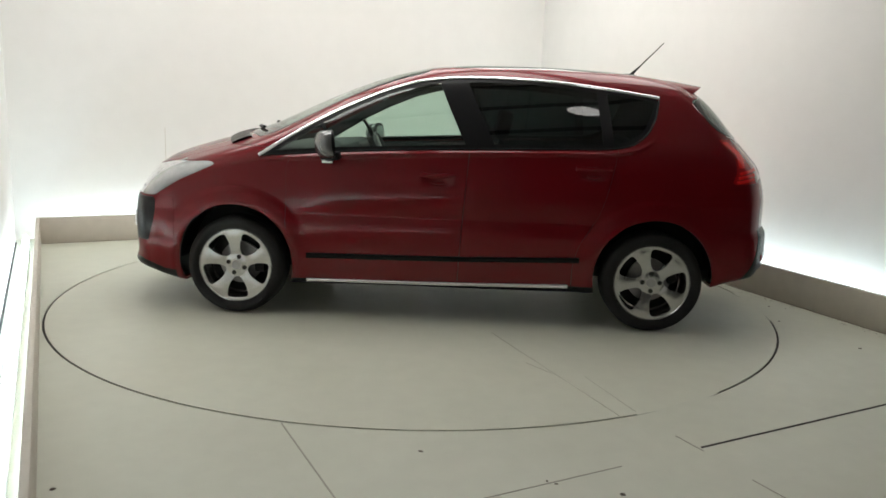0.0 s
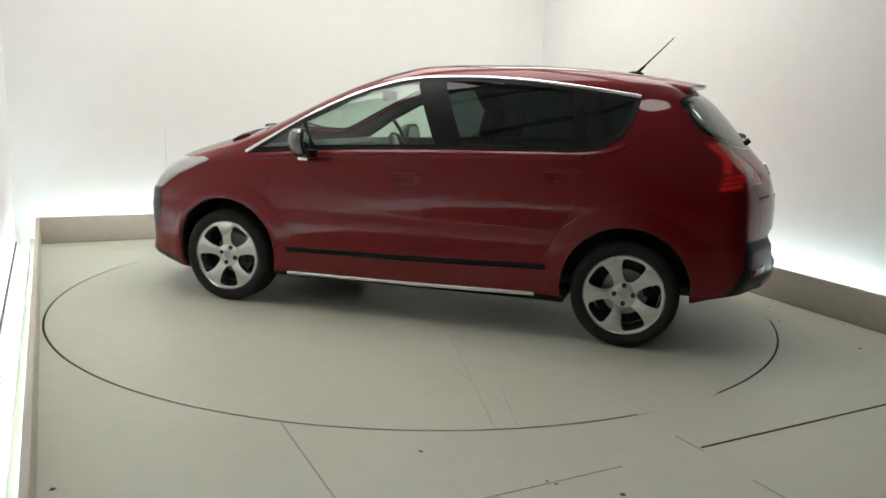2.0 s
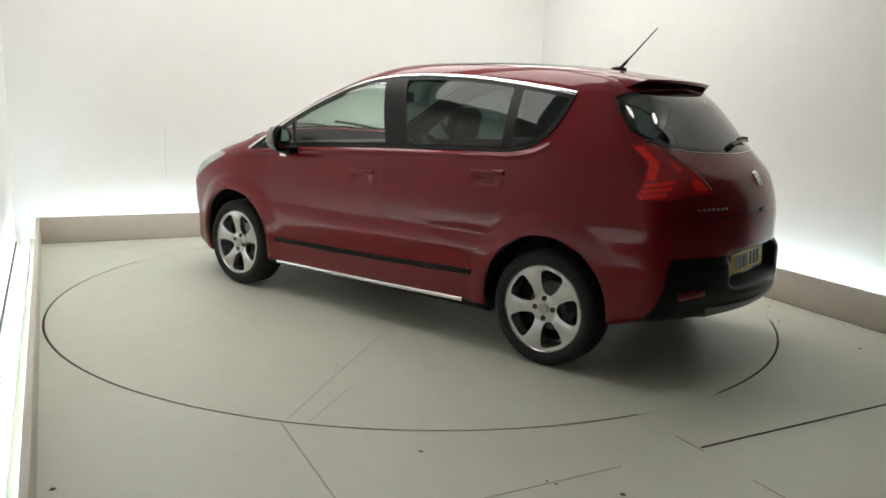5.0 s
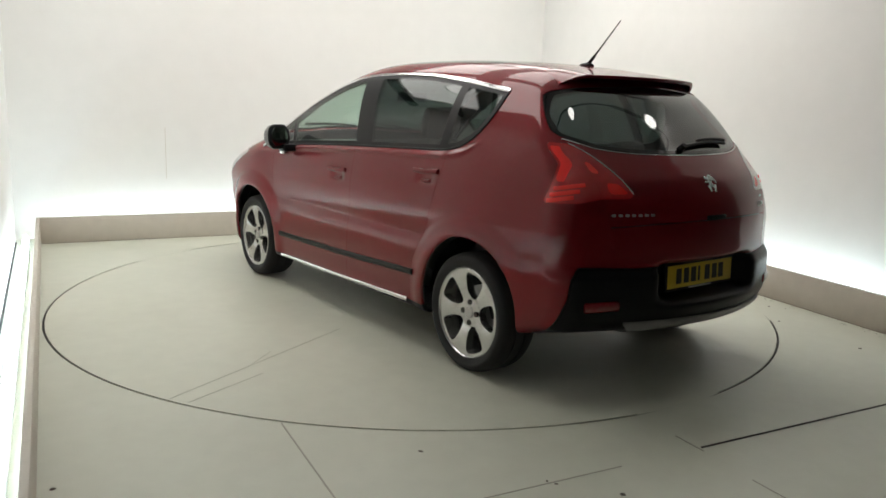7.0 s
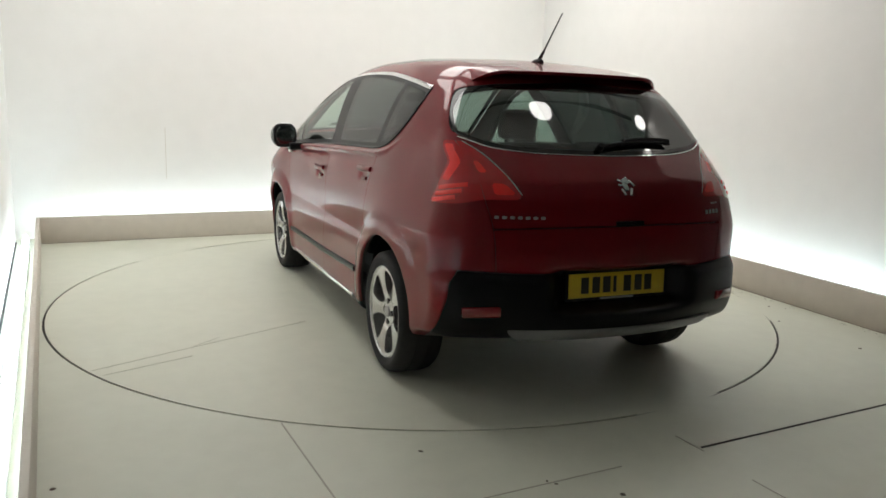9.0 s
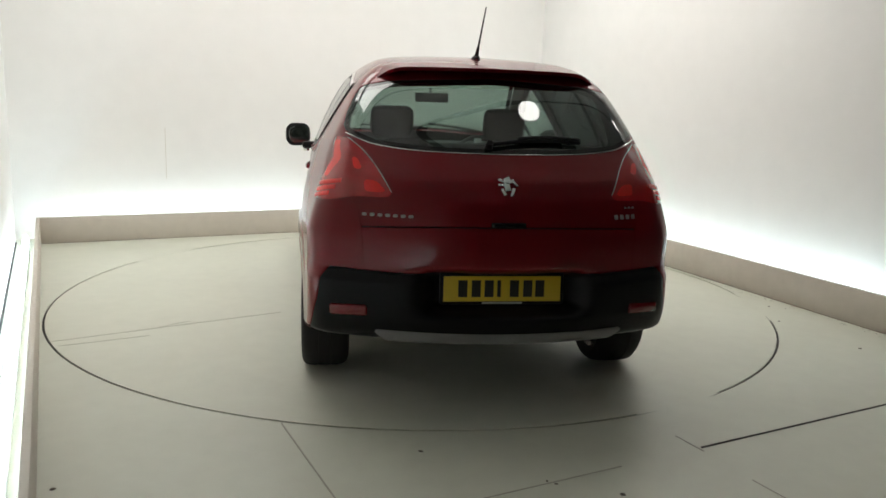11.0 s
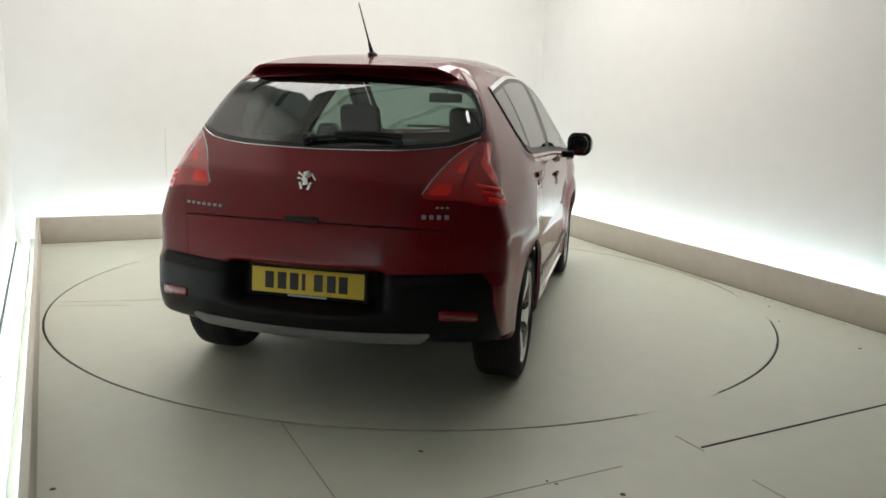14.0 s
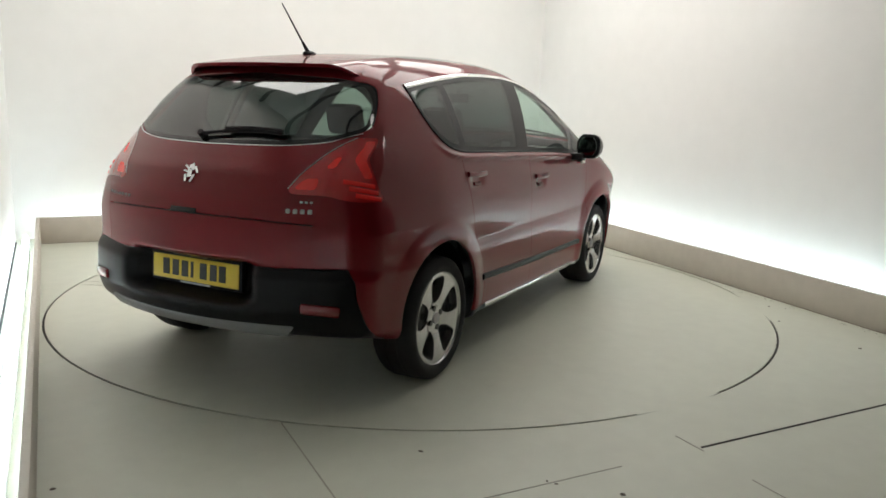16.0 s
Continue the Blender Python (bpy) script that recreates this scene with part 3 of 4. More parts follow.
REAR_GLASS = REAR_GLASS + [(-y, z) for y, z in REAR_GLASS[-2:0:-1]]
rear_glass_field = both(polygon(REAR_GLASS, 0.02, 1, 2), line_x([1.1, 1.15, 1.24, 1.33, 1.45, 1.5, 1.6], [-0.46, -0.45, -0.37, -0.285, -0.19, -0.15, -0.10]))
p, pool = seam(pool, rear_glass_field, 0.003)
inner, rim = cut(p, lambda P: rear_glass_field(P) + 0.016)
panel("rear_window", inner, GLASS_REAR, car, "green-tinted rear window", 0.004)
panel("rear_window_rim", rim, GLOSS_BLACK, car, "shiny black painted rim")

# a dark lining inside the whole shell
lin = (pool[0] - shell_normal(pool[0]) * 0.032, [f[::-1] for f in pool[1]])
panel("interior_lining", lin, TRIM_GREY, car, "dark grey cabin lining", 0)

# tail lamps
lamp_out = spline([0.8, 0.93, 1.02, 1.10, 1.19, 1.3], [-0.44, -0.45, -0.475, -0.468, -0.375, -0.33])
lamp_poly = polygon([(0.99, 1.205), (0.66, 1.205), (0.60, 1.15), (0.545, 1.085), (0.485, 0.985), (0.50, 0.968), (0.65, 0.965), (0.74, 0.945), (0.99, 0.925)], 0.012, 1, 2)
lamp_in = polygon([(0.603, 1.036), (0.548, 1.032), (0.505, 0.986), (0.600, 0.986)], 0.008, 1, 2)
lamp_tip = polygon([(0.652, 1.125), (0.628, 1.122), (0.606, 1.075), (0.645, 1.075)], 0.008, 1, 2)
lid_edge = spline([0.5, 0.66, 0.85, 0.97, 1.10, 1.24, 1.5], [0.60, 0.60, 0.615, 0.640, 0.655, 0.70, 0.78])
for s, _ in SIDES:
    mirrored = lambda P, s=s: P * np.array([1.0, s, 1.0])
    lf = both(lambda P: lamp_poly(mirrored(P)), lambda P: P[:, 0] - lamp_out(P[:, 2]), lambda P: 0.3 - s * P[:, 1])
    p, pool = seam(pool, lf, 0.001)
    lid, outer = seam(p, lambda P: s * P[:, 1] - lid_edge(P[:, 2]), 0.002)
    glow = both(lambda P: lamp_out(P[:, 2]) - 0.054 - P[:, 0], lambda P: P[:, 0] - lamp_out(P[:, 2]) + 0.012, lambda P: 1.035 - P[:, 2], lambda P: P[:, 2] - 1.19)
    glow_up, outer = cut(outer, glow)
    glow_in, lid = cut(lid, lambda P: lamp_in(mirrored(P)))
    glow_tip, lid = cut(lid, lambda P: lamp_tip(mirrored(P)))
    lamp = panel("tail_lamp", outer, LENS_RED, car, "red tail lamp wrapping round the corner", 0.02)
    wedge = panel("boot_lamp", lid, LENS_RED, car, "red lamp wedge in the boot lid", 0.02)
    # claw-shaped bars behind the lens, unlit; their reflected glow is put into the colour
    for zs, back, w in (((1.025, 1.017, 1.009, 1.001), 0.0, 0.020), ((0.997, 0.989, 0.981, 0.973), 0.0, 0.020), ((0.969, 0.961, 0.953, 0.946), 0.0, 0.020)):
        q = []
        for k, z in enumerate(zs):
            x = float(lamp_out(np.array([z]))[0]) - 0.022 - (back if back else 0.105 * (1 - k / 3))
            q.append((x, s * 0.74, z))
        q = np.array(q)
        for _ in range(40):
            q[:, 1] -= s * shell(q)
        q = q[s * q[:, 1] > lid_edge(q[:, 2]) + 0.004]
        if len(q) > 2:
            part("lamp_bar", sweep(list(q), w, 0.004, list(shell_normal(q))), LENS_BRIGHT, lamp, "bright red claw-shaped bar")
    panel("lamp_bar", glow_up, LENS_BRIGHT, lamp, "bright red upright reflector bar", 0.01)
    for p in (glow_in, glow_tip):
        if len(p[1]):
            panel("lamp_bar", p, LENS_BRIGHT, wedge, "bright red reflector wedge", 0.01)

# rear bumper, boot lid
black_edge = spline([0.1, 0.27, 0.31, 0.36, 0.45, 0.54, 0.66, 0.8], [-0.30, -0.36, -0.43, -0.55, -0.615, -0.64, -0.645, -0.65])
black_field = both(lambda P: P[:, 0] - black_edge(P[:, 2]), lambda P: P[:, 2] - 0.648 - 0.02 * np.abs(P[:, 1]) ** 3)
p, pool = seam(pool, black_field, 0.003)
skid_field = both(polygon([(0.56, 0.402), (-0.56, 0.402), (-0.45, 0.318), (0.45, 0.318)], 0.01, 1, 2), behind(-0.4))
sk, p = cut(p, skid_field)
bumper = panel("rear_bumper", p, BLACK_PLASTIC, car, "black plastic rear bumper", 0.02)
sk = (sk[0] + shell_normal(sk[0]) * 0.012, sk[1])
panel("skid_plate", sk, SKID_DARK, bumper, "silver skid plate", 0.03)
lid_field = both(lambda P: np.abs(P[:, 1]) - lid_edge(P[:, 2]), behind(-0.26), below(1.205), lambda P: 0.60 - P[:, 2])
p, pool = seam(pool, lid_field, 0.002)
split = lambda P: P[:, 2] - 0.858 + 0.05 * P[:, 1] ** 2
low, up = seam(p, split, 0.003)
boot_lid = panel("boot_lid", up, PAINT, car, "red boot lid")
panel("tailgate", low, PAINT, car, "red lower tailgate")
p, pool = cut(pool, both(lambda P: P[:, 2] - 0.60, behind(-0.36)))
for half in cut(p, lambda P: P[:, 1]):
    panel("bumper_corner", half, PAINT, car, "red bumper corner")

# nose: headlamps, dark air intakes, bumper, bonnet
for s, _ in SIDES:
    head_poly = polygon([(3.46, 0.735), (3.15, 0.74), (2.97, 0.85), (2.74, 0.955), (2.78, 0.972), (3.06, 0.955), (3.30, 0.905), (3.46, 0.86)], 0.012)
    p, pool = seam(pool, both(head_poly, lambda P: 0.46 - s * P[:, 1]), 0.003)
    lamp = panel("headlamp", p, LENS_CLEAR, car, "clear swept-back headlamp", 0.02)
    for lamp_line, w in (([(3.30, 0.80), (3.12, 0.86), (2.96, 0.905)], 0.030), ([(3.24, 0.765), (3.10, 0.80), (3.02, 0.845)], 0.014)):
        q = onto(np.array([(x, s * 0.72, z) for x, z in lamp_line for _ in (0,)]))
        part("lamp_bowl", sweep(list(q), w, 0.002, list(shell_normal(q))), STEEL, lamp, "dark bowl behind the lens")
    intake = polygon([(3.6, 0.73), (3.145, 0.725), (3.165, 0.60), (3.235, 0.43), (3.6, 0.43)], 0.012)
    p, pool = seam(pool, both(intake, lambda P: 0.40 - s * P[:, 1]), 0.003)
    side_intake = panel("side_intake", p, BLACK_PLASTIC, car, "black bumper side intake", 0.02)
    q = onto(np.array([(3.33, s * 0.70, z) for z in np.linspace(0.52, 0.62, 6)]))
    part("fog_lamp", sweep(list(q), 0.045, 0.012, list(shell_normal(q))), CHROME, side_intake, "bright fog lamp bezel")
p, pool = seam(pool, both(ahead(3.2), polygon([(0.38, 0.70), (-0.38, 0.70), (-0.38, 0.34), (0.38, 0.34)], 0.05, 1, 2)), 0.003)
panel("grille", p, GLOSS_BLACK, car, "dark front grille", 0.02)
p, pool = seam(pool, both(lambda P: np.abs(P[:, 1]) - 0.70 + 0.10 * np.clip(P[:, 0] - 2.7, 0, 1), ahead(2.52), lambda P: 0.80 - P[:, 2]), 0.0035)
panel("bonnet", p, PAINT, car, "red bonnet")
p, pool = seam(pool, either(both(ahead(3.02), below(0.74)), both(ahead(3.2), below(2.0))), 0.003)
dark, p = cut(p, lambda P: P[:, 2] - 0.262 - 0.05 * np.clip((P[:, 0] - 3.1) / 0.2, 0, 1))
bump = panel("front_bumper", p, PAINT, car, "red front bumper")
panel("bumper_lip", dark, BLACK_PLASTIC, bump, "black lower lip")

# doors, sills, wings, roof
front_edge = line_x([0.2, 0.36, 0.62, 0.95, 1.06, 1.2], [2.20, 2.235, 2.30, 2.30, 2.22, 2.18])
mid_edge = line_x([0.2, 0.5, 1.1, 1.2], [1.215, 1.20, 1.16, 1.15])
rear_edge = line_x([0.2, 0.36, 0.50, 0.64, 0.74, 0.90, 1.13, 1.2], [0.50, 0.50, 0.475, 0.40, 0.345, 0.30, 0.255, 0.25])
doors = []
for s, _ in SIDES:
    sill, pool = cut(pool, on_side(both(lambda P: P[:, 2] - 0.278 + 0.014 * P[:, 0], behind(2.32), ahead(0.33)), s))
    panel("sill", sill, BLACK_PLASTIC, car, "black plastic sill")
    for name, a, b in (("front_door", front_edge, mid_edge), ("rear_door", mid_edge, rear_edge)):
        p, pool = seam(pool, on_side(both(a, flip(b), below(1.17)), s), 0.0022)
        doors.append((s, name, panel(name, p, PAINT, car, "red door")))
    p, pool = seam(pool, on_side(both(ahead(2.19), below(1.07)), s), 0.0025)
    panel("front_wing", p, PAINT, car, "red front wing")
    p, pool = cut(pool, on_side(both(behind(0.6), below(1.20)), s))
    panel("rear_quarter", p, PAINT, car, "red rear quarter panel")
under, pool = cut(pool, lambda P: P[:, 2] - 0.34)
panel("underbody", under, BLACK_PLASTIC, car, "black underbody", 0)
panel("roof", pool, PAINT, car, "red roof and pillars", 0.005)


# ---- car: trim, handles, lamps and small parts ----
def flank(pts, s, y=0.85):
    q = np.array([(x, s * y, z) for x, z in pts])
    for _ in range(30):
        q[:, 1] -= s * shell(q)
    return q


def along(pts, n):
    p = np.array(pts, float)
    d = np.concatenate([[0], np.cumsum(np.linalg.norm(np.diff(p, axis=0), axis=1))])
    t = np.linspace(0, d[-1], n)
    xs, zs = spline(d, p[:, 0])(t), spline(d, p[:, 1])(t)
    return list(zip(xs, zs))


def bar_on(name, pts, s, w, h, mat, parent, label, n=60):
    q = flank(along(pts, n), s)
    return part(name, sweep(list(q), w, h, list(shell_normal(q))), mat, parent, label)


for s, _ in SIDES:
    bar_on("window_trim", WINDOW[:12], s, 0.024, 0.008, CHROME, car, "bright chrome strip over the windows", 90)
    bar_on("belt_seal", WINDOW[11:] + [WINDOW[0]], s, 0.010, 0.006, SATIN_BLACK, car, "thin black seal along the window sill", 80)
    bar_on("side_moulding", [(2.17, 0.398), (1.3, 0.412), (0.46, 0.44)], s, 0.032, 0.011, BLACK_PLASTIC, car, "black rubbing strip along the doors", 30)
    bar_on("sill_trim", [(2.17, 0.240), (1.3, 0.252), (0.52, 0.270)], s, 0.026, 0.014, CHROME, car, "bright strip along the sill", 30)
    for x0, z0 in ((1.35, 0.915), (0.40, 0.985)):
        door = [d for a, n, d in doors if a == s and n == ("front_door" if x0 > 1 else "rear_door")][0]
        q = flank(along([(x0 + 0.11, z0 + 0.018), (x0, z0 + 0.020), (x0 - 0.11, z0 + 0.024)], 16), s)
        nn = shell_normal(q)
        lift = 0.003 + 0.009 * np.sin(np.linspace(0, math.pi, len(q)))
        lip = flank(along([(x0 + 0.04, z0 - 0.030), (x0, z0 - 0.036), (x0 - 0.04, z0 - 0.030)], 8), s)
        part("handle_lip", sweep(list(lip), 0.018, 0.010, list(shell_normal(lip))), PAINT, door, "red lower lip of the grip")
        part("handle", sweep(list(q + nn * lift[:, None]), 0.026, 0.012, list(nn)), PAINT, door, "red pull handle")


def mirror_unit(s):
    root = new("door_mirror")
    root.parent = car
    tagged(root, "satin silver door mirror with black bezel")
    m = pose(2.00, s * 0.985, 1.105, 0, 4, s * 16) @ Matrix.Diagonal((1.0, 0.96, 0.96, 1))
    bm = bmesh.new()
    ball(bm, (0, 0, 0), 0.085, 0.092, 0.086, 28)
    for v in bm.verts:
        v.co.y = math.copysign(min(abs(v.co.y) * 1.12, 0.09), v.co.y)
        v.co.x = max(v.co.x, -0.012)
        k = abs(v.co.y / 0.092) ** 3
        v.co.z = math.copysign(min(abs(v.co.z) * 1.14, 0.084), v.co.z)
        v.co.x += 0.02 * (1 - s * v.co.y / 0.092) * 0.5 * (v.co.x > 0.02)
    bmesh.ops.transform(bm, matrix=m, verts=bm.verts)
    part("mirror_cap", bm, CAP_SILVER, root, "satin silver cap")
    bm = bmesh.new()
    ball(bm, (-0.012, 0, 0), 0.022, 0.095, 0.088, 28)
    for v in bm.verts:
        v.co.y = math.copysign(min(abs(v.co.y) * 1.12, 0.093), v.co.y)
        v.co.x = max(v.co.x, -0.022)
        v.co.z = math.copysign(min(abs(v.co.z) * 1.14, 0.087), v.co.z)
    bmesh.ops.transform(bm, matrix=m, verts=bm.verts)
    part("mirror_bezel", bm, BLACK_PLASTIC, root, "black bezel")
    bm = bmesh.new()
    ball(bm, (-0.0215, 0, 0), 0.006, 0.078, 0.068, 28)
    for v in bm.verts:
        v.co.z = math.copysign(min(abs(v.co.z) * 1.14, 0.064), v.co.z)
    bmesh.ops.transform(bm, matrix=m, verts=bm.verts)
    part("mirror_pane", bm, MIRROR_GLASS, root, "mirror glass")
    bm = box(bmesh.new(), 1.955, 2.075, min(s * 0.80, s * 0.95), max(s * 0.80, s * 0.95), 1.005, 1.055, 0.014)
    part("mirror_foot", bm, BLACK_PLASTIC, root, "black foot")
    part("mirror_lamp", box(bmesh.new(), 1.99, 2.06, min(s * 0.90, s * 0.945), max(s * 0.90, s * 0.945), 0.985, 1.006, 0.006), CHROME, root, "bright puddle lamp")


for s, _ in SIDES:
    mirror_unit(s)


def roof_z(x, y):
    q = np.array([[x, y, 1.55]])
    for _ in range(40):
        q[:, 2] -= shell(q)
    return float(q[0, 2])


def spoiler():
    n, prof = 41, 9
    vs, fs = [], []
    for i in range(n):
        y = -0.555 + 1.11 * i / (n - 1)
        e = abs(y) / 0.555
        hinge = -0.10 + 0.10 * y * y
        lead, trail = hinge + 0.03, -0.365 + 0.33 * y * y + 0.07 * (max(0, e - 0.75) / 0.25) ** 2
        z0 = roof_z(hinge, y)
        grade = min((roof_z(hinge + 0.05, y) - z0) / 0.05, 0.22)
        row = []
        for k in range(prof):
            t = k / (prof - 1)
            x = lead + (trail - lead) * t
            z = roof_z(x, y) - 0.004 if x > hinge else z0 + grade * (x - hinge)
            row.append((x, y, z + 0.005 * min(1, 4 * t) - 0.045 * (max(0, e - 0.7) / 0.3) ** 2 * t))
        for k in range(prof):
            x, yy, z = row[prof - 1 - k]
            t = (prof - 1 - k) / (prof - 1)
            row.append((x + 0.014 * t, yy, z - 0.016 - 0.022 * (1 - t)))
        vs += row
    m = 2 * prof
    for i in range(n - 1):
        for k in range(m):
            l = (k + 1) % m
            fs.append((i * m + k, (i + 1) * m + k, (i + 1) * m + l, i * m + l))
    fs += [tuple(range(m)), tuple((n - 1) * m + k for k in range(m - 1, -1, -1))]
    return vs, fs


sp = part("roof_spoiler", spoiler(), PAINT, car, "red roof spoiler over the rear window")

# rear wiper
bm = bmesh.new()
q = np.array([(-0.6, y, 1.185 + 0.02 * math.sin((0.05 - y) * 6)) for y in np.linspace(0.06, -0.36, 14)])
for _ in range(40):
    q[:, 0] += shell(q) * 0.7
nn = shell_normal(q)
wiper = part("rear_wiper", sweep(list(q + nn * 0.016), 0.015, 0.009, list(nn)), BLACK_PLASTIC, car, "black rear wiper arm")
part("wiper_blade", sweep(list((q + nn * 0.010)[4:] + np.array([0, 0, 0.016])), 0.014, 0.012, list(nn[4:])), RUBBER, wiper, "black wiper blade")
part("wiper_pivot", cyl(bmesh.new(), tuple(q[0] - nn[0] * 0.01), tuple(q[0] + nn[0] * 0.03), 0.020, 0.015), BLACK_PLASTIC, wiper)

# aerial
bm = bmesh.new()
ball(bm, (0.09, 0, 1.599), 0.055, 0.022, 0.018, 16)
cyl(bm, (0.09, 0, 1.595), (0.03, 0, 1.655), 0.013, 0.007, 10)
aerial = part("aerial", bm, BLACK_PLASTIC, car, "black roof aerial")
part("mast", cyl(bmesh.new(), (0.035, 0, 1.65), (-0.135, 0, 1.83), 0.005, 0.0028, 8), BLACK_PLASTIC, aerial, "thin black mast")


def rear_point(y, z, lift=0.0):
    q = np.array([[-0.78, y, z]])
    for _ in range(40):
        q[:, 0] += shell(q) * 0.8
    return Vector(q[0]) + Vector(shell_normal(q)[0]) * lift


def rear_frame(y, z, lift=0.0):
    """A pose on the tail at (y, z): its x to the picture's right seen from behind, its y up, its z outwards."""
    p = rear_point(y, z, lift)
    n = Vector(shell_normal(np.array([p]))[0])
    right = Vector((0, 0, 1)).cross(n).normalized()
    up = n.cross(right)
    return Matrix.Translation(p) @ Matrix((right, up, n)).transposed().to_4x4()


def rear_bar(name, y, z, w, h, d, mat, parent, label, turn=0, bevel=0.004):
    bm = box(bmesh.new(), -w / 2, w / 2, -h / 2, h / 2, -d, d, min(bevel, w / 3, h / 3))
    bmesh.ops.transform(bm, matrix=rear_frame(y, z) @ pose(0, 0, 0, 0, 0, turn), verts=bm.verts)
    return part(name, bm, mat, parent, label)


# number plate with its writing as plain bars
holder = box(bmesh.new(), -0.275, 0.275, -0.07, 0.07, -0.02, 0.006, 0.006)
PLATE = rear_frame(0.0, 0.580, 0.012)
bmesh.ops.transform(holder, matrix=PLATE, verts=holder.verts)
holder = part("plate_holder", holder, BLACK_PLASTIC, car, "black number plate holder")
bm = box(bmesh.new(), -0.26, 0.26, -0.0555, 0.0555, 0.006, 0.010, 0.002)
bmesh.ops.transform(bm, matrix=PLATE, verts=bm.verts)
plate = part("number_plate", bm, PLATE_YELLOW, holder, "yellow number plate with dark bars")
for x in (-0.176, -0.117, -0.060, -0.016, 0.052, 0.112, 0.166):
    bm = box(bmesh.new(), x - (0.008 if x == -0.016 else 0.020), x + (0.008 if x == -0.016 else 0.020), -0.036, 0.038, 0.010, 0.0118)
    bmesh.ops.transform(bm, matrix=PLATE, verts=bm.verts)
    part("plate_mark", bm, PLATE_INK, plate, smooth=False)
bm = box(bmesh.new(), -0.09, 0.09, -0.0665, -0.0585, 0.006, 0.008)
bmesh.ops.transform(bm, matrix=PLATE, verts=bm.verts)
part("plate_mark", bm, SKID, holder, "pale bar of small print", smooth=False)

# bright emblem and bars where the tail carries its names
bm = bmesh.new()
for x, y, w, h, a in ((0.0, 0.022, 0.030, 0.034, 25), (-0.004, -0.004, 0.026, 0.046, 12), (0.020, -0.030, 0.014, 0.040, -18), (-0.020, -0.030, 0.013, 0.036, 24), (-0.028, 0.022, 0.032, 0.011, -30), (-0.028, 0.002, 0.030, 0.010, -12), (0.030, 0.012, 0.011, 0.040, 38)):
    box(bm, -w / 2, w / 2, -h / 2, h / 2, 0.0, 0.008, 0.003, pose(x, y, 0, 0, 0, a))
bmesh.ops.transform(bm, matrix=rear_frame(0.0, 1.028, 0.001), verts=bm.verts)
part("emblem", bm, CHROME, boot_lid, "bright metal emblem")
for k in range(7):
    rear_bar("name_bar", 0.600 - 0.032 * k, 0.893, 0.021, 0.013, 0.002, SKID, boot_lid, "")
for k in range(4):
    rear_bar("name_bar", -0.505 - 0.030 * k, 0.896, 0.020, 0.020, 0.002, SKID, boot_lid, "")
for k in range(3):
    rear_bar("name_bar", -0.555 - 0.020 * k, 0.935, 0.014, 0.009, 0.002, SKID, boot_lid, "")
rear_bar("boot_grip", 0.0, 0.868, 0.15, 0.024, 0.004, GLOSS_BLACK, boot_lid, "dark grip under the boot lid")
for s, _ in SIDES:
    rear_bar("rear_reflector", s * 0.665, 0.482, 0.175, 0.048, 0.010, LENS_DEEP, bumper, "red reflector in the bumper", turn=s * 3, bevel=0.012)
    # silver strip as the highlight on the edge between lamp and boot lid
    q = np.array([(-0.6, s * y, z) for y, z in along([(0.665, 1.203), (0.60, 1.152), (0.545, 1.085), (0.487, 0.988)], 14)])
    for _ in range(40):
        q[:, 0] += shell(q) * 0.8
    part("lamp_glint", sweep(list(q), 0.0035, 0.0025, list(shell_normal(q))), SKID, car, "fine silver strip standing in for the highlight on the lamp's edge")
    # chrome strip added as the highlight on the body edge below the rear window
    q = np.array([(-0.5, s * y, z) for y, z in along([(0.675, 1.222), (0.55, 1.179), (0.34, 1.159), (0.0, 1.153)], 30)])
    for _ in range(40):
        q[:, 0] += shell(q) * 0.8
    part("glass_glint", sweep(list(q), 0.005, 0.003, list(shell_normal(q))), CHROME, car, "fine chrome strip standing in for the highlight under the rear window")


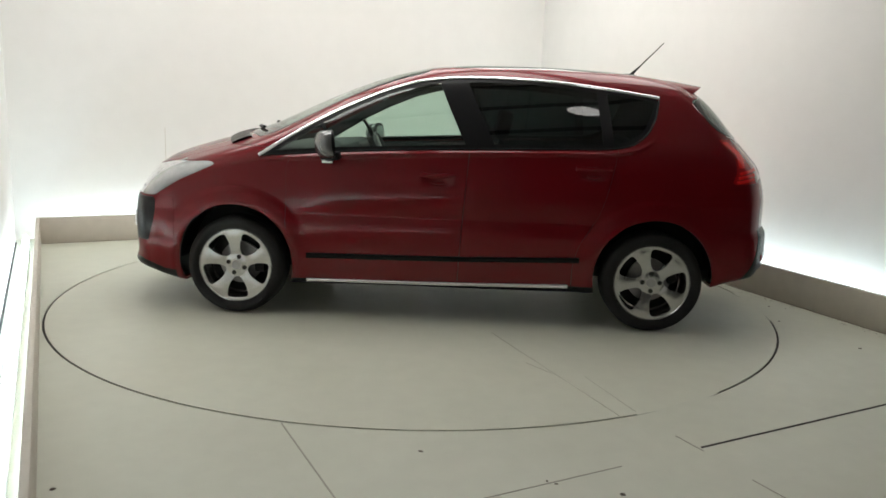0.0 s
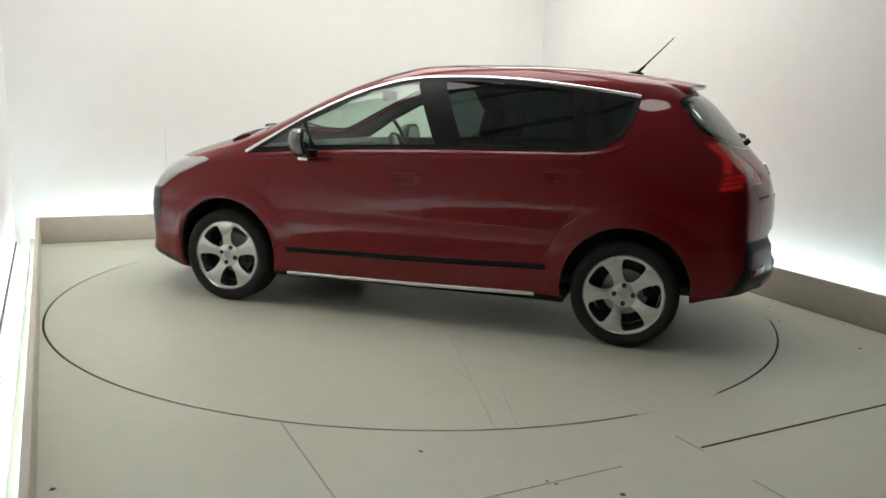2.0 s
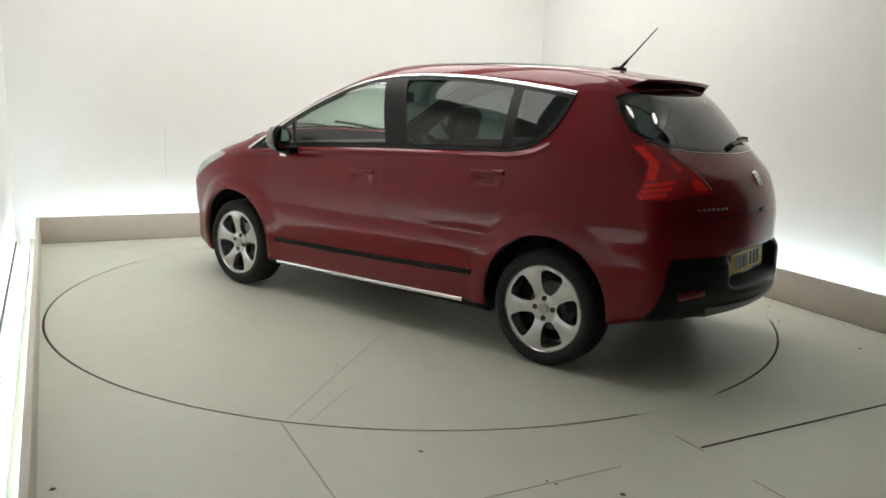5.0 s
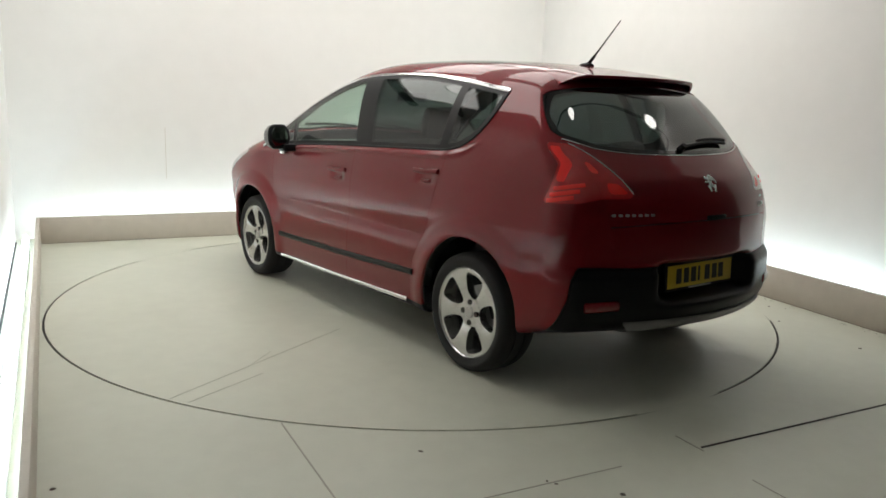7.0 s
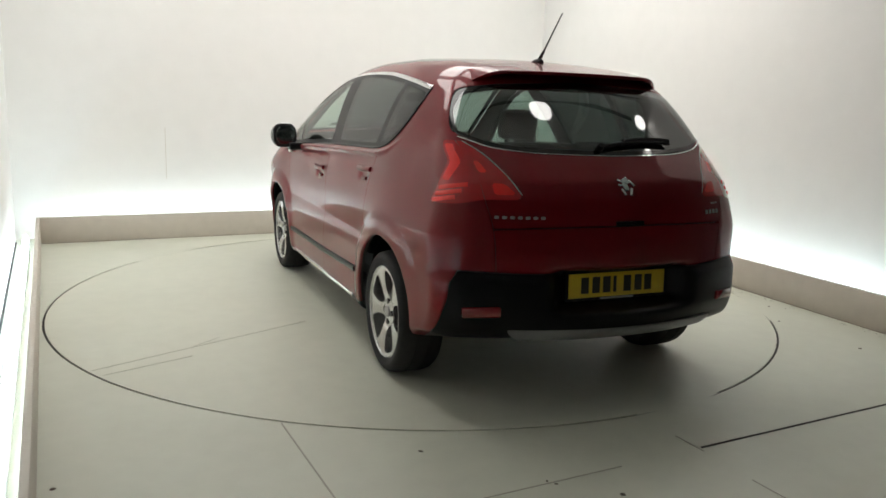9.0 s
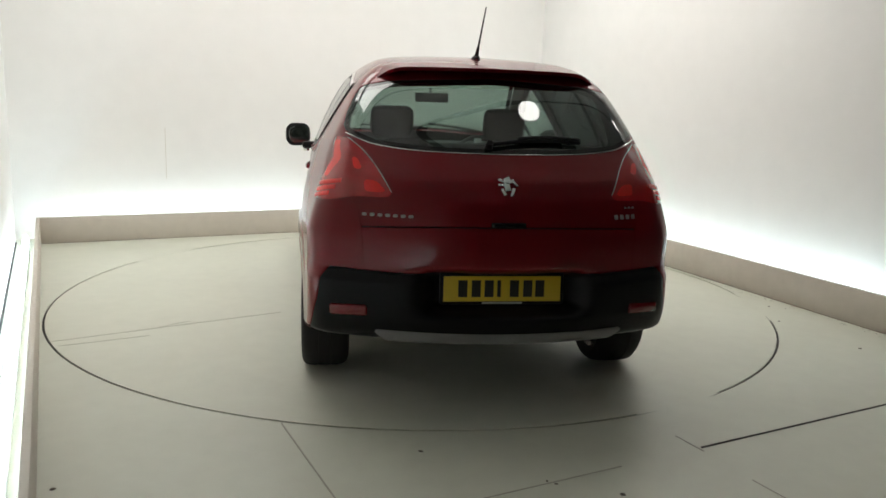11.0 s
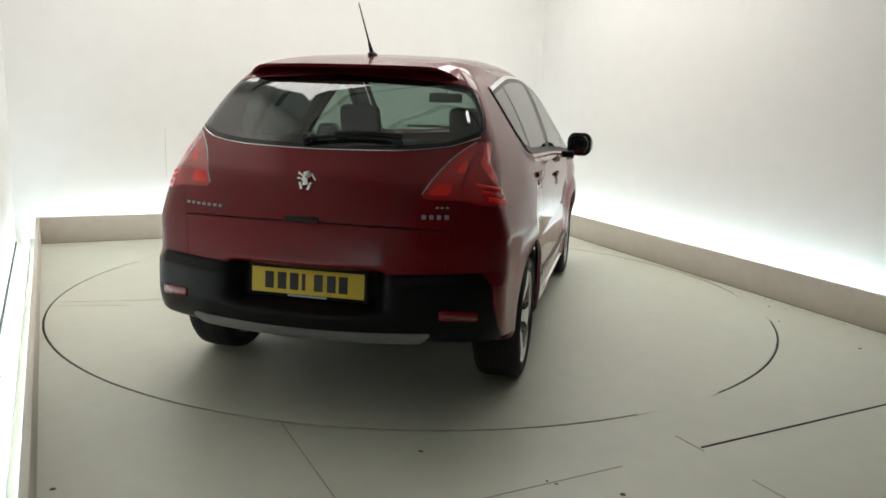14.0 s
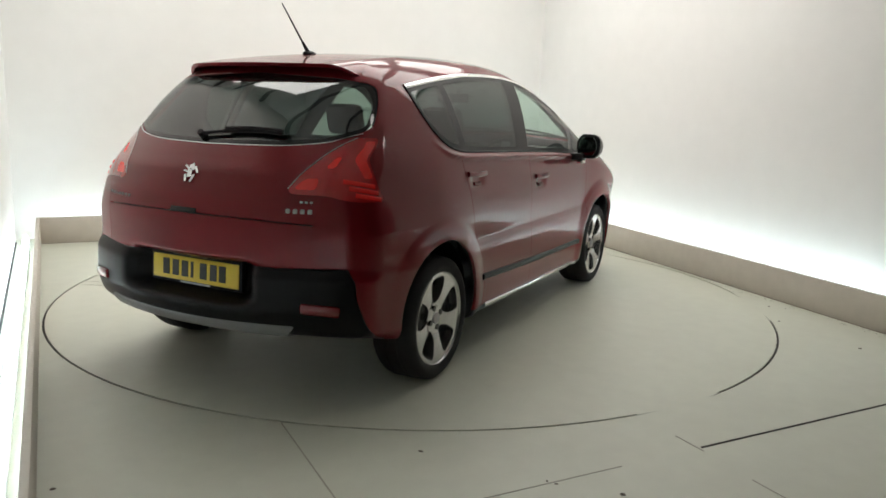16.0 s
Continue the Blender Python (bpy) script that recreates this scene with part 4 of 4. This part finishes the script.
# ---- car: wheels ----
def rim_face():
    seg, rings = 120, 22
    rs = np.linspace(0.028, 0.230, rings)
    V, F = [], []
    for i in range(seg):
        a = 2 * math.pi * i / seg
        for r in rs:
            V.append((r * math.cos(a), 0.0, r * math.sin(a)))
    for i in range(seg):
        j = (i + 1) % seg
        for k in range(rings - 1):
            F.append([i * rings + k, j * rings + k, j * rings + k + 1, i * rings + k + 1])
    mesh = (np.array(V), F)
    hole = polygon([(0.076, -0.016), (0.112, -0.045), (0.150, -0.060), (0.206, -0.073), (0.214, 0.0), (0.206, 0.073), (0.150, 0.060), (0.112, 0.045), (0.076, 0.016)], 0.018, 0, 1)
    for k in range(5):
        a = radians(36 + 72 * k)
        field = lambda P, a=a: hole(np.stack([P[:, 0] * math.cos(a) + P[:, 2] * math.sin(a), -P[:, 0] * math.sin(a) + P[:, 2] * math.cos(a), P[:, 1]], 1))
        mesh = cut(mesh, field)[1]
    V, F = mesh
    r = np.hypot(V[:, 0], V[:, 2])
    V[:, 1] = -0.022 + 0.016 * np.clip((r - 0.05) / 0.17, 0, 1) ** 1.5 - 0.006 * np.exp(-((r - 0.075) / 0.02) ** 2)
    ang = np.arctan2(V[:, 2], V[:, 0])
    V[:, 1] += 0.006 * np.cos(5 * ang) * np.clip((r - 0.06) / 0.08, 0, 1) * np.clip((0.22 - r) / 0.03, 0, 1)
    count = {}
    for f in F:
        for k in range(len(f)):
            e = (f[k], f[(k + 1) % len(f)])
            count[e] = 1
    V2, F2, m = [tuple(v) for v in V], list(F), {}
    for a, b in list(count):
        if (b, a) not in count:
            for i in (a, b):
                if i not in m:
                    m[i] = len(V2)
                    v = V[i]
                    V2.append((v[0], v[1] - 0.005, v[2]))
                    V2.append((v[0] * 0.98, v[1] - 0.045, v[2] * 0.98))
            F2 += [[b, a, m[a], m[b]], [m[b], m[a], m[a] + 1, m[b] + 1]]
    return V2, F2


FACE = rim_face()
TYRE = [(0.228, -0.2), (0.24, -0.212), (0.268, -0.224), (0.292, -0.214), (0.306, -0.194), (0.312, -0.165), (0.312, -0.14), (0.307, -0.138), (0.307, -0.132), (0.312, -0.13), (0.312, -0.075), (0.307, -0.073), (0.307, -0.067), (0.312, -0.065), (0.311, -0.036), (0.306, -0.01), (0.293, 0.003), (0.278, 0.009), (0.272, 0.0105), (0.266, 0.0095), (0.253, 0.006), (0.243, 0.001), (0.236, -0.008), (0.228, -0.02)]
BARREL = [(0.24, 0.0), (0.24, -0.006), (0.233, 0.001), (0.229, -0.004), (0.225, -0.014), (0.211, -0.045), (0.203, -0.1), (0.208, -0.19), (0.23, -0.205)]


def wheel(ax, s, turn):
    w = new("wheel")
    w.parent = car
    tagged(w, "five-spoke silver alloy wheel with black tyre")
    w.matrix_basis = pose(ax, s * (HUB_Y + (0.030 if ax > 1 else 0.010)), HUB_Z, 0, 0, 0 if s > 0 else 180) @ pose(0, 0, 0, 0, turn, 0)
    part("tyre", lathe(TYRE, 72), RUBBER, w, "black rubber tyre")
    part("rim", lathe(BARREL, 72), ALLOY, w, "silver rim")
    part("spoke_face", FACE, ALLOY, w, "silver five-spoke face")
    bm = bmesh.new()
    cyl(bm, (0, -0.03, 0), (0, -0.016, 0), 0.031, 0.029, 24)
    part("centre_cap", bm, SKID, w, "silver cap")
    for k in range(4):
        a = radians(90 * k - 69)
        bm = bmesh.new()
        cyl(bm, (0.054 * math.cos(a), -0.04, 0.054 * math.sin(a)), (0.054 * math.cos(a), -0.020, 0.054 * math.sin(a)), 0.0145, seg=14)
        part("wheel_bolt", bm, GLOSS_BLACK, w, "dark bolt recess")
    bm = bmesh.new()
    cyl(bm, (0, -0.135, 0), (0, -0.11, 0), 0.135, seg=40)
    part("brake_disc", bm, STEEL, w, "steel brake disc")
    bm = bmesh.new()
    box(bm, -0.06, 0.06, -0.135, -0.07, 0.10, 0.165, 0.012)
    part("brake_caliper", bm, BLACK_PLASTIC, w)
    part("hub_back", cyl(bmesh.new(), (0, -0.20, 0), (0, -0.15, 0), 0.198, seg=32), BLACK_PLASTIC, w)


wheel(AXLE_F, 1, -87)
wheel(AXLE_R, 1, -69)
wheel(AXLE_F, -1, -20)
wheel(AXLE_R, -1, -50)
for ax in (AXLE_F, AXLE_R):
    for s, _ in SIDES:
        vs, fs = [], []
        for i in range(33):
            a = math.pi * (0.0 + 1.0 * i / 32)
            for r, y in ((0.378, 0.84), (0.384, 0.82), (0.390, 0.55), (0.05, 0.55)):
                yy = y if not (y > 0.8) else y - 0.012
                vs.append((ax + r * math.cos(a), s * yy, ARCH_Z + 0.012 + r * math.sin(a)))
        for i in range(32):
            for k in range(3):
                fs.append((i * 4 + k, (i + 1) * 4 + k, (i + 1) * 4 + k + 1, i * 4 + k + 1))
        part("arch_liner", (vs, fs), BLACK_PLASTIC, car, "black wheel arch liner")

# ---- car: cabin ----
bm = box(bmesh.new(), -0.42, 2.60, -0.70, 0.70, 0.30, 0.38, 0.03)
part("cabin_floor", bm, TRIM_GREY, car, "dark cabin floor")
bm = box(bmesh.new(), 2.02, 2.58, -0.70, 0.70, 0.72, 1.085, 0.06)
for v in bm.verts:
    if v.co.z > 0.9 and v.co.x > 2.45:
        v.co.z -= 0.03
dash = part("dashboard", bm, TRIM_GREY, car, "dark grey dashboard")
bm = box(bmesh.new(), 2.0, 2.14, -0.56, -0.22, 0.98, 1.06, 0.03)
part("instrument_cowl", bm, TRIM_GREY, dash)
bm = bmesh.new()
R = Matrix.Translation((1.86, -0.38, 0.96)) @ Euler((0, radians(-66), 0)).to_matrix().to_4x4()
vs, fs = [], []
for i in range(40):
    a = 2 * math.pi * i / 40
    for k in range(8):
        b = 2 * math.pi * k / 8
        rr = 0.178 + 0.015 * math.cos(b)
        vs.append(tuple(R @ Vector((rr * math.cos(a), rr * math.sin(a), 0.015 * math.sin(b)))))
for i in range(40):
    for k in range(8):
        fs.append((i * 8 + k, ((i + 1) % 40) * 8 + k, ((i + 1) % 40) * 8 + (k + 1) % 8, i * 8 + (k + 1) % 8))
steer = part("steering_wheel", (vs, fs), TRIM_GREY, car, "dark steering wheel with pale spokes")
bm = bmesh.new()
box(bm, -0.17, 0.17, -0.03, 0.03, -0.02, 0.01, 0.01, R)
box(bm, -0.03, 0.17, -0.02, 0.02, -0.02, 0.01, 0.008, R @ pose(0, 0, 0, 0, 0, 90))
part("wheel_spokes", bm, SKID, steer)


def seat(name, x, y, w, back_h, lean, label):
    root = new(name)
    root.parent = car
    tagged(root, label)
    m = pose(x, y, 0)
    bm = box(bmesh.new(), 0.0, 0.52, -w / 2, w / 2, 0.36, 0.60, 0.06)
    bmesh.ops.transform(bm, matrix=m, verts=bm.verts)
    part("seat_cushion", bm, CLOTH, root)
    bm = box(bmesh.new(), -0.08, 0.07, -w / 2, w / 2, 0.0, back_h, 0.055)
    for v in bm.verts:
        v.co.y *= 1 - 0.18 * max(0, v.co.z / back_h) ** 2
    bmesh.ops.transform(bm, matrix=m @ pose(0.02, 0, 0.52, 0, -lean, 0), verts=bm.verts)
    part("backrest", bm, CLOTH, root)
    return root, m @ pose(0.02, 0, 0.52, 0, -lean, 0)


def headrest(root, m, y, h, w=0.27, tall=0.20):
    bm = box(bmesh.new(), -0.055, 0.045, -w / 2, w / 2, 0.0, tall, 0.045)
    bmesh.ops.transform(bm, matrix=m @ pose(0.0, y, h), verts=bm.verts)
    part("headrest", bm, CLOTH, root, "dark headrest")
    for a in (-0.07, 0.07):
        part("headrest_post", cyl(bmesh.new(), m @ Vector((0, y + a, h - 0.06)), m @ Vector((0, y + a, h + 0.03)), 0.006, seg=8), CHROME, root)


for y in (0.36, -0.36):
    root, m = seat("front_seat", 1.12, y, 0.50, 0.62, 14, "dark cloth front seat")
    headrest(root, m, 0, 0.65)
root, m = seat("rear_bench", 0.22, 0.0, 1.24, 0.56, 16, "dark cloth rear bench seat")
for y in (0.36, 0.0, -0.36):
    headrest(root, m, y, 0.56, 0.26, 0.11 if y == 0 else 0.13)
bm = box(bmesh.new(), -0.50, 0.02, -0.60, 0.60, 0.985, 1.01, 0.01)
part("parcel_shelf", bm, TRIM_GREY, car, "dark parcel shelf")
bm = bmesh.new()
box(bm, 1.80, 1.825, -0.125, 0.125, 1.375, 1.445, 0.012)
cyl(bm, (1.825, 0, 1.42), (1.90, 0, 1.47), 0.012)
part("rear_view_mirror", bm, TRIM_GREY, car, "dark interior mirror")
q = onto(np.array([(2.79 - 0.32 * y * y, y, 1.12) for y in np.linspace(-0.66, 0.66, 41)]))
part("scuttle_panel", sweep(list(q), 0.13, 0.016, list(shell_normal(q))), BLACK_PLASTIC, car, "black plastic scuttle below the windscreen")
for y in (-0.05, -0.62):
    q = onto(np.array([(2.72 - 0.02 * k - 0.25 * (y + 0.09 * k) ** 2, y + 0.09 * k, 1.17) for k in range(7)]))
    nn = shell_normal(q)
    part("front_wiper", sweep(list(q + nn * 0.014), 0.022, 0.012, list(nn)), BLACK_PLASTIC, car, "black windscreen wiper")


def motions():
    """The table turns at an even rate and carries the car round with it."""
    seat = Matrix.Translation((-OFF_X, -OFF_Y, 0.0))
    times = [0.5 * i for i in range(33)]
    walk(table, [(t, pose(0, 0, 0, 0, 0, TURN_RATE * t)) for t in times])
    walk(car, [(t, pose(0, 0, 0, 0, 0, TURN_0 + TURN_RATE * t) @ seat) for t in times])


motions()
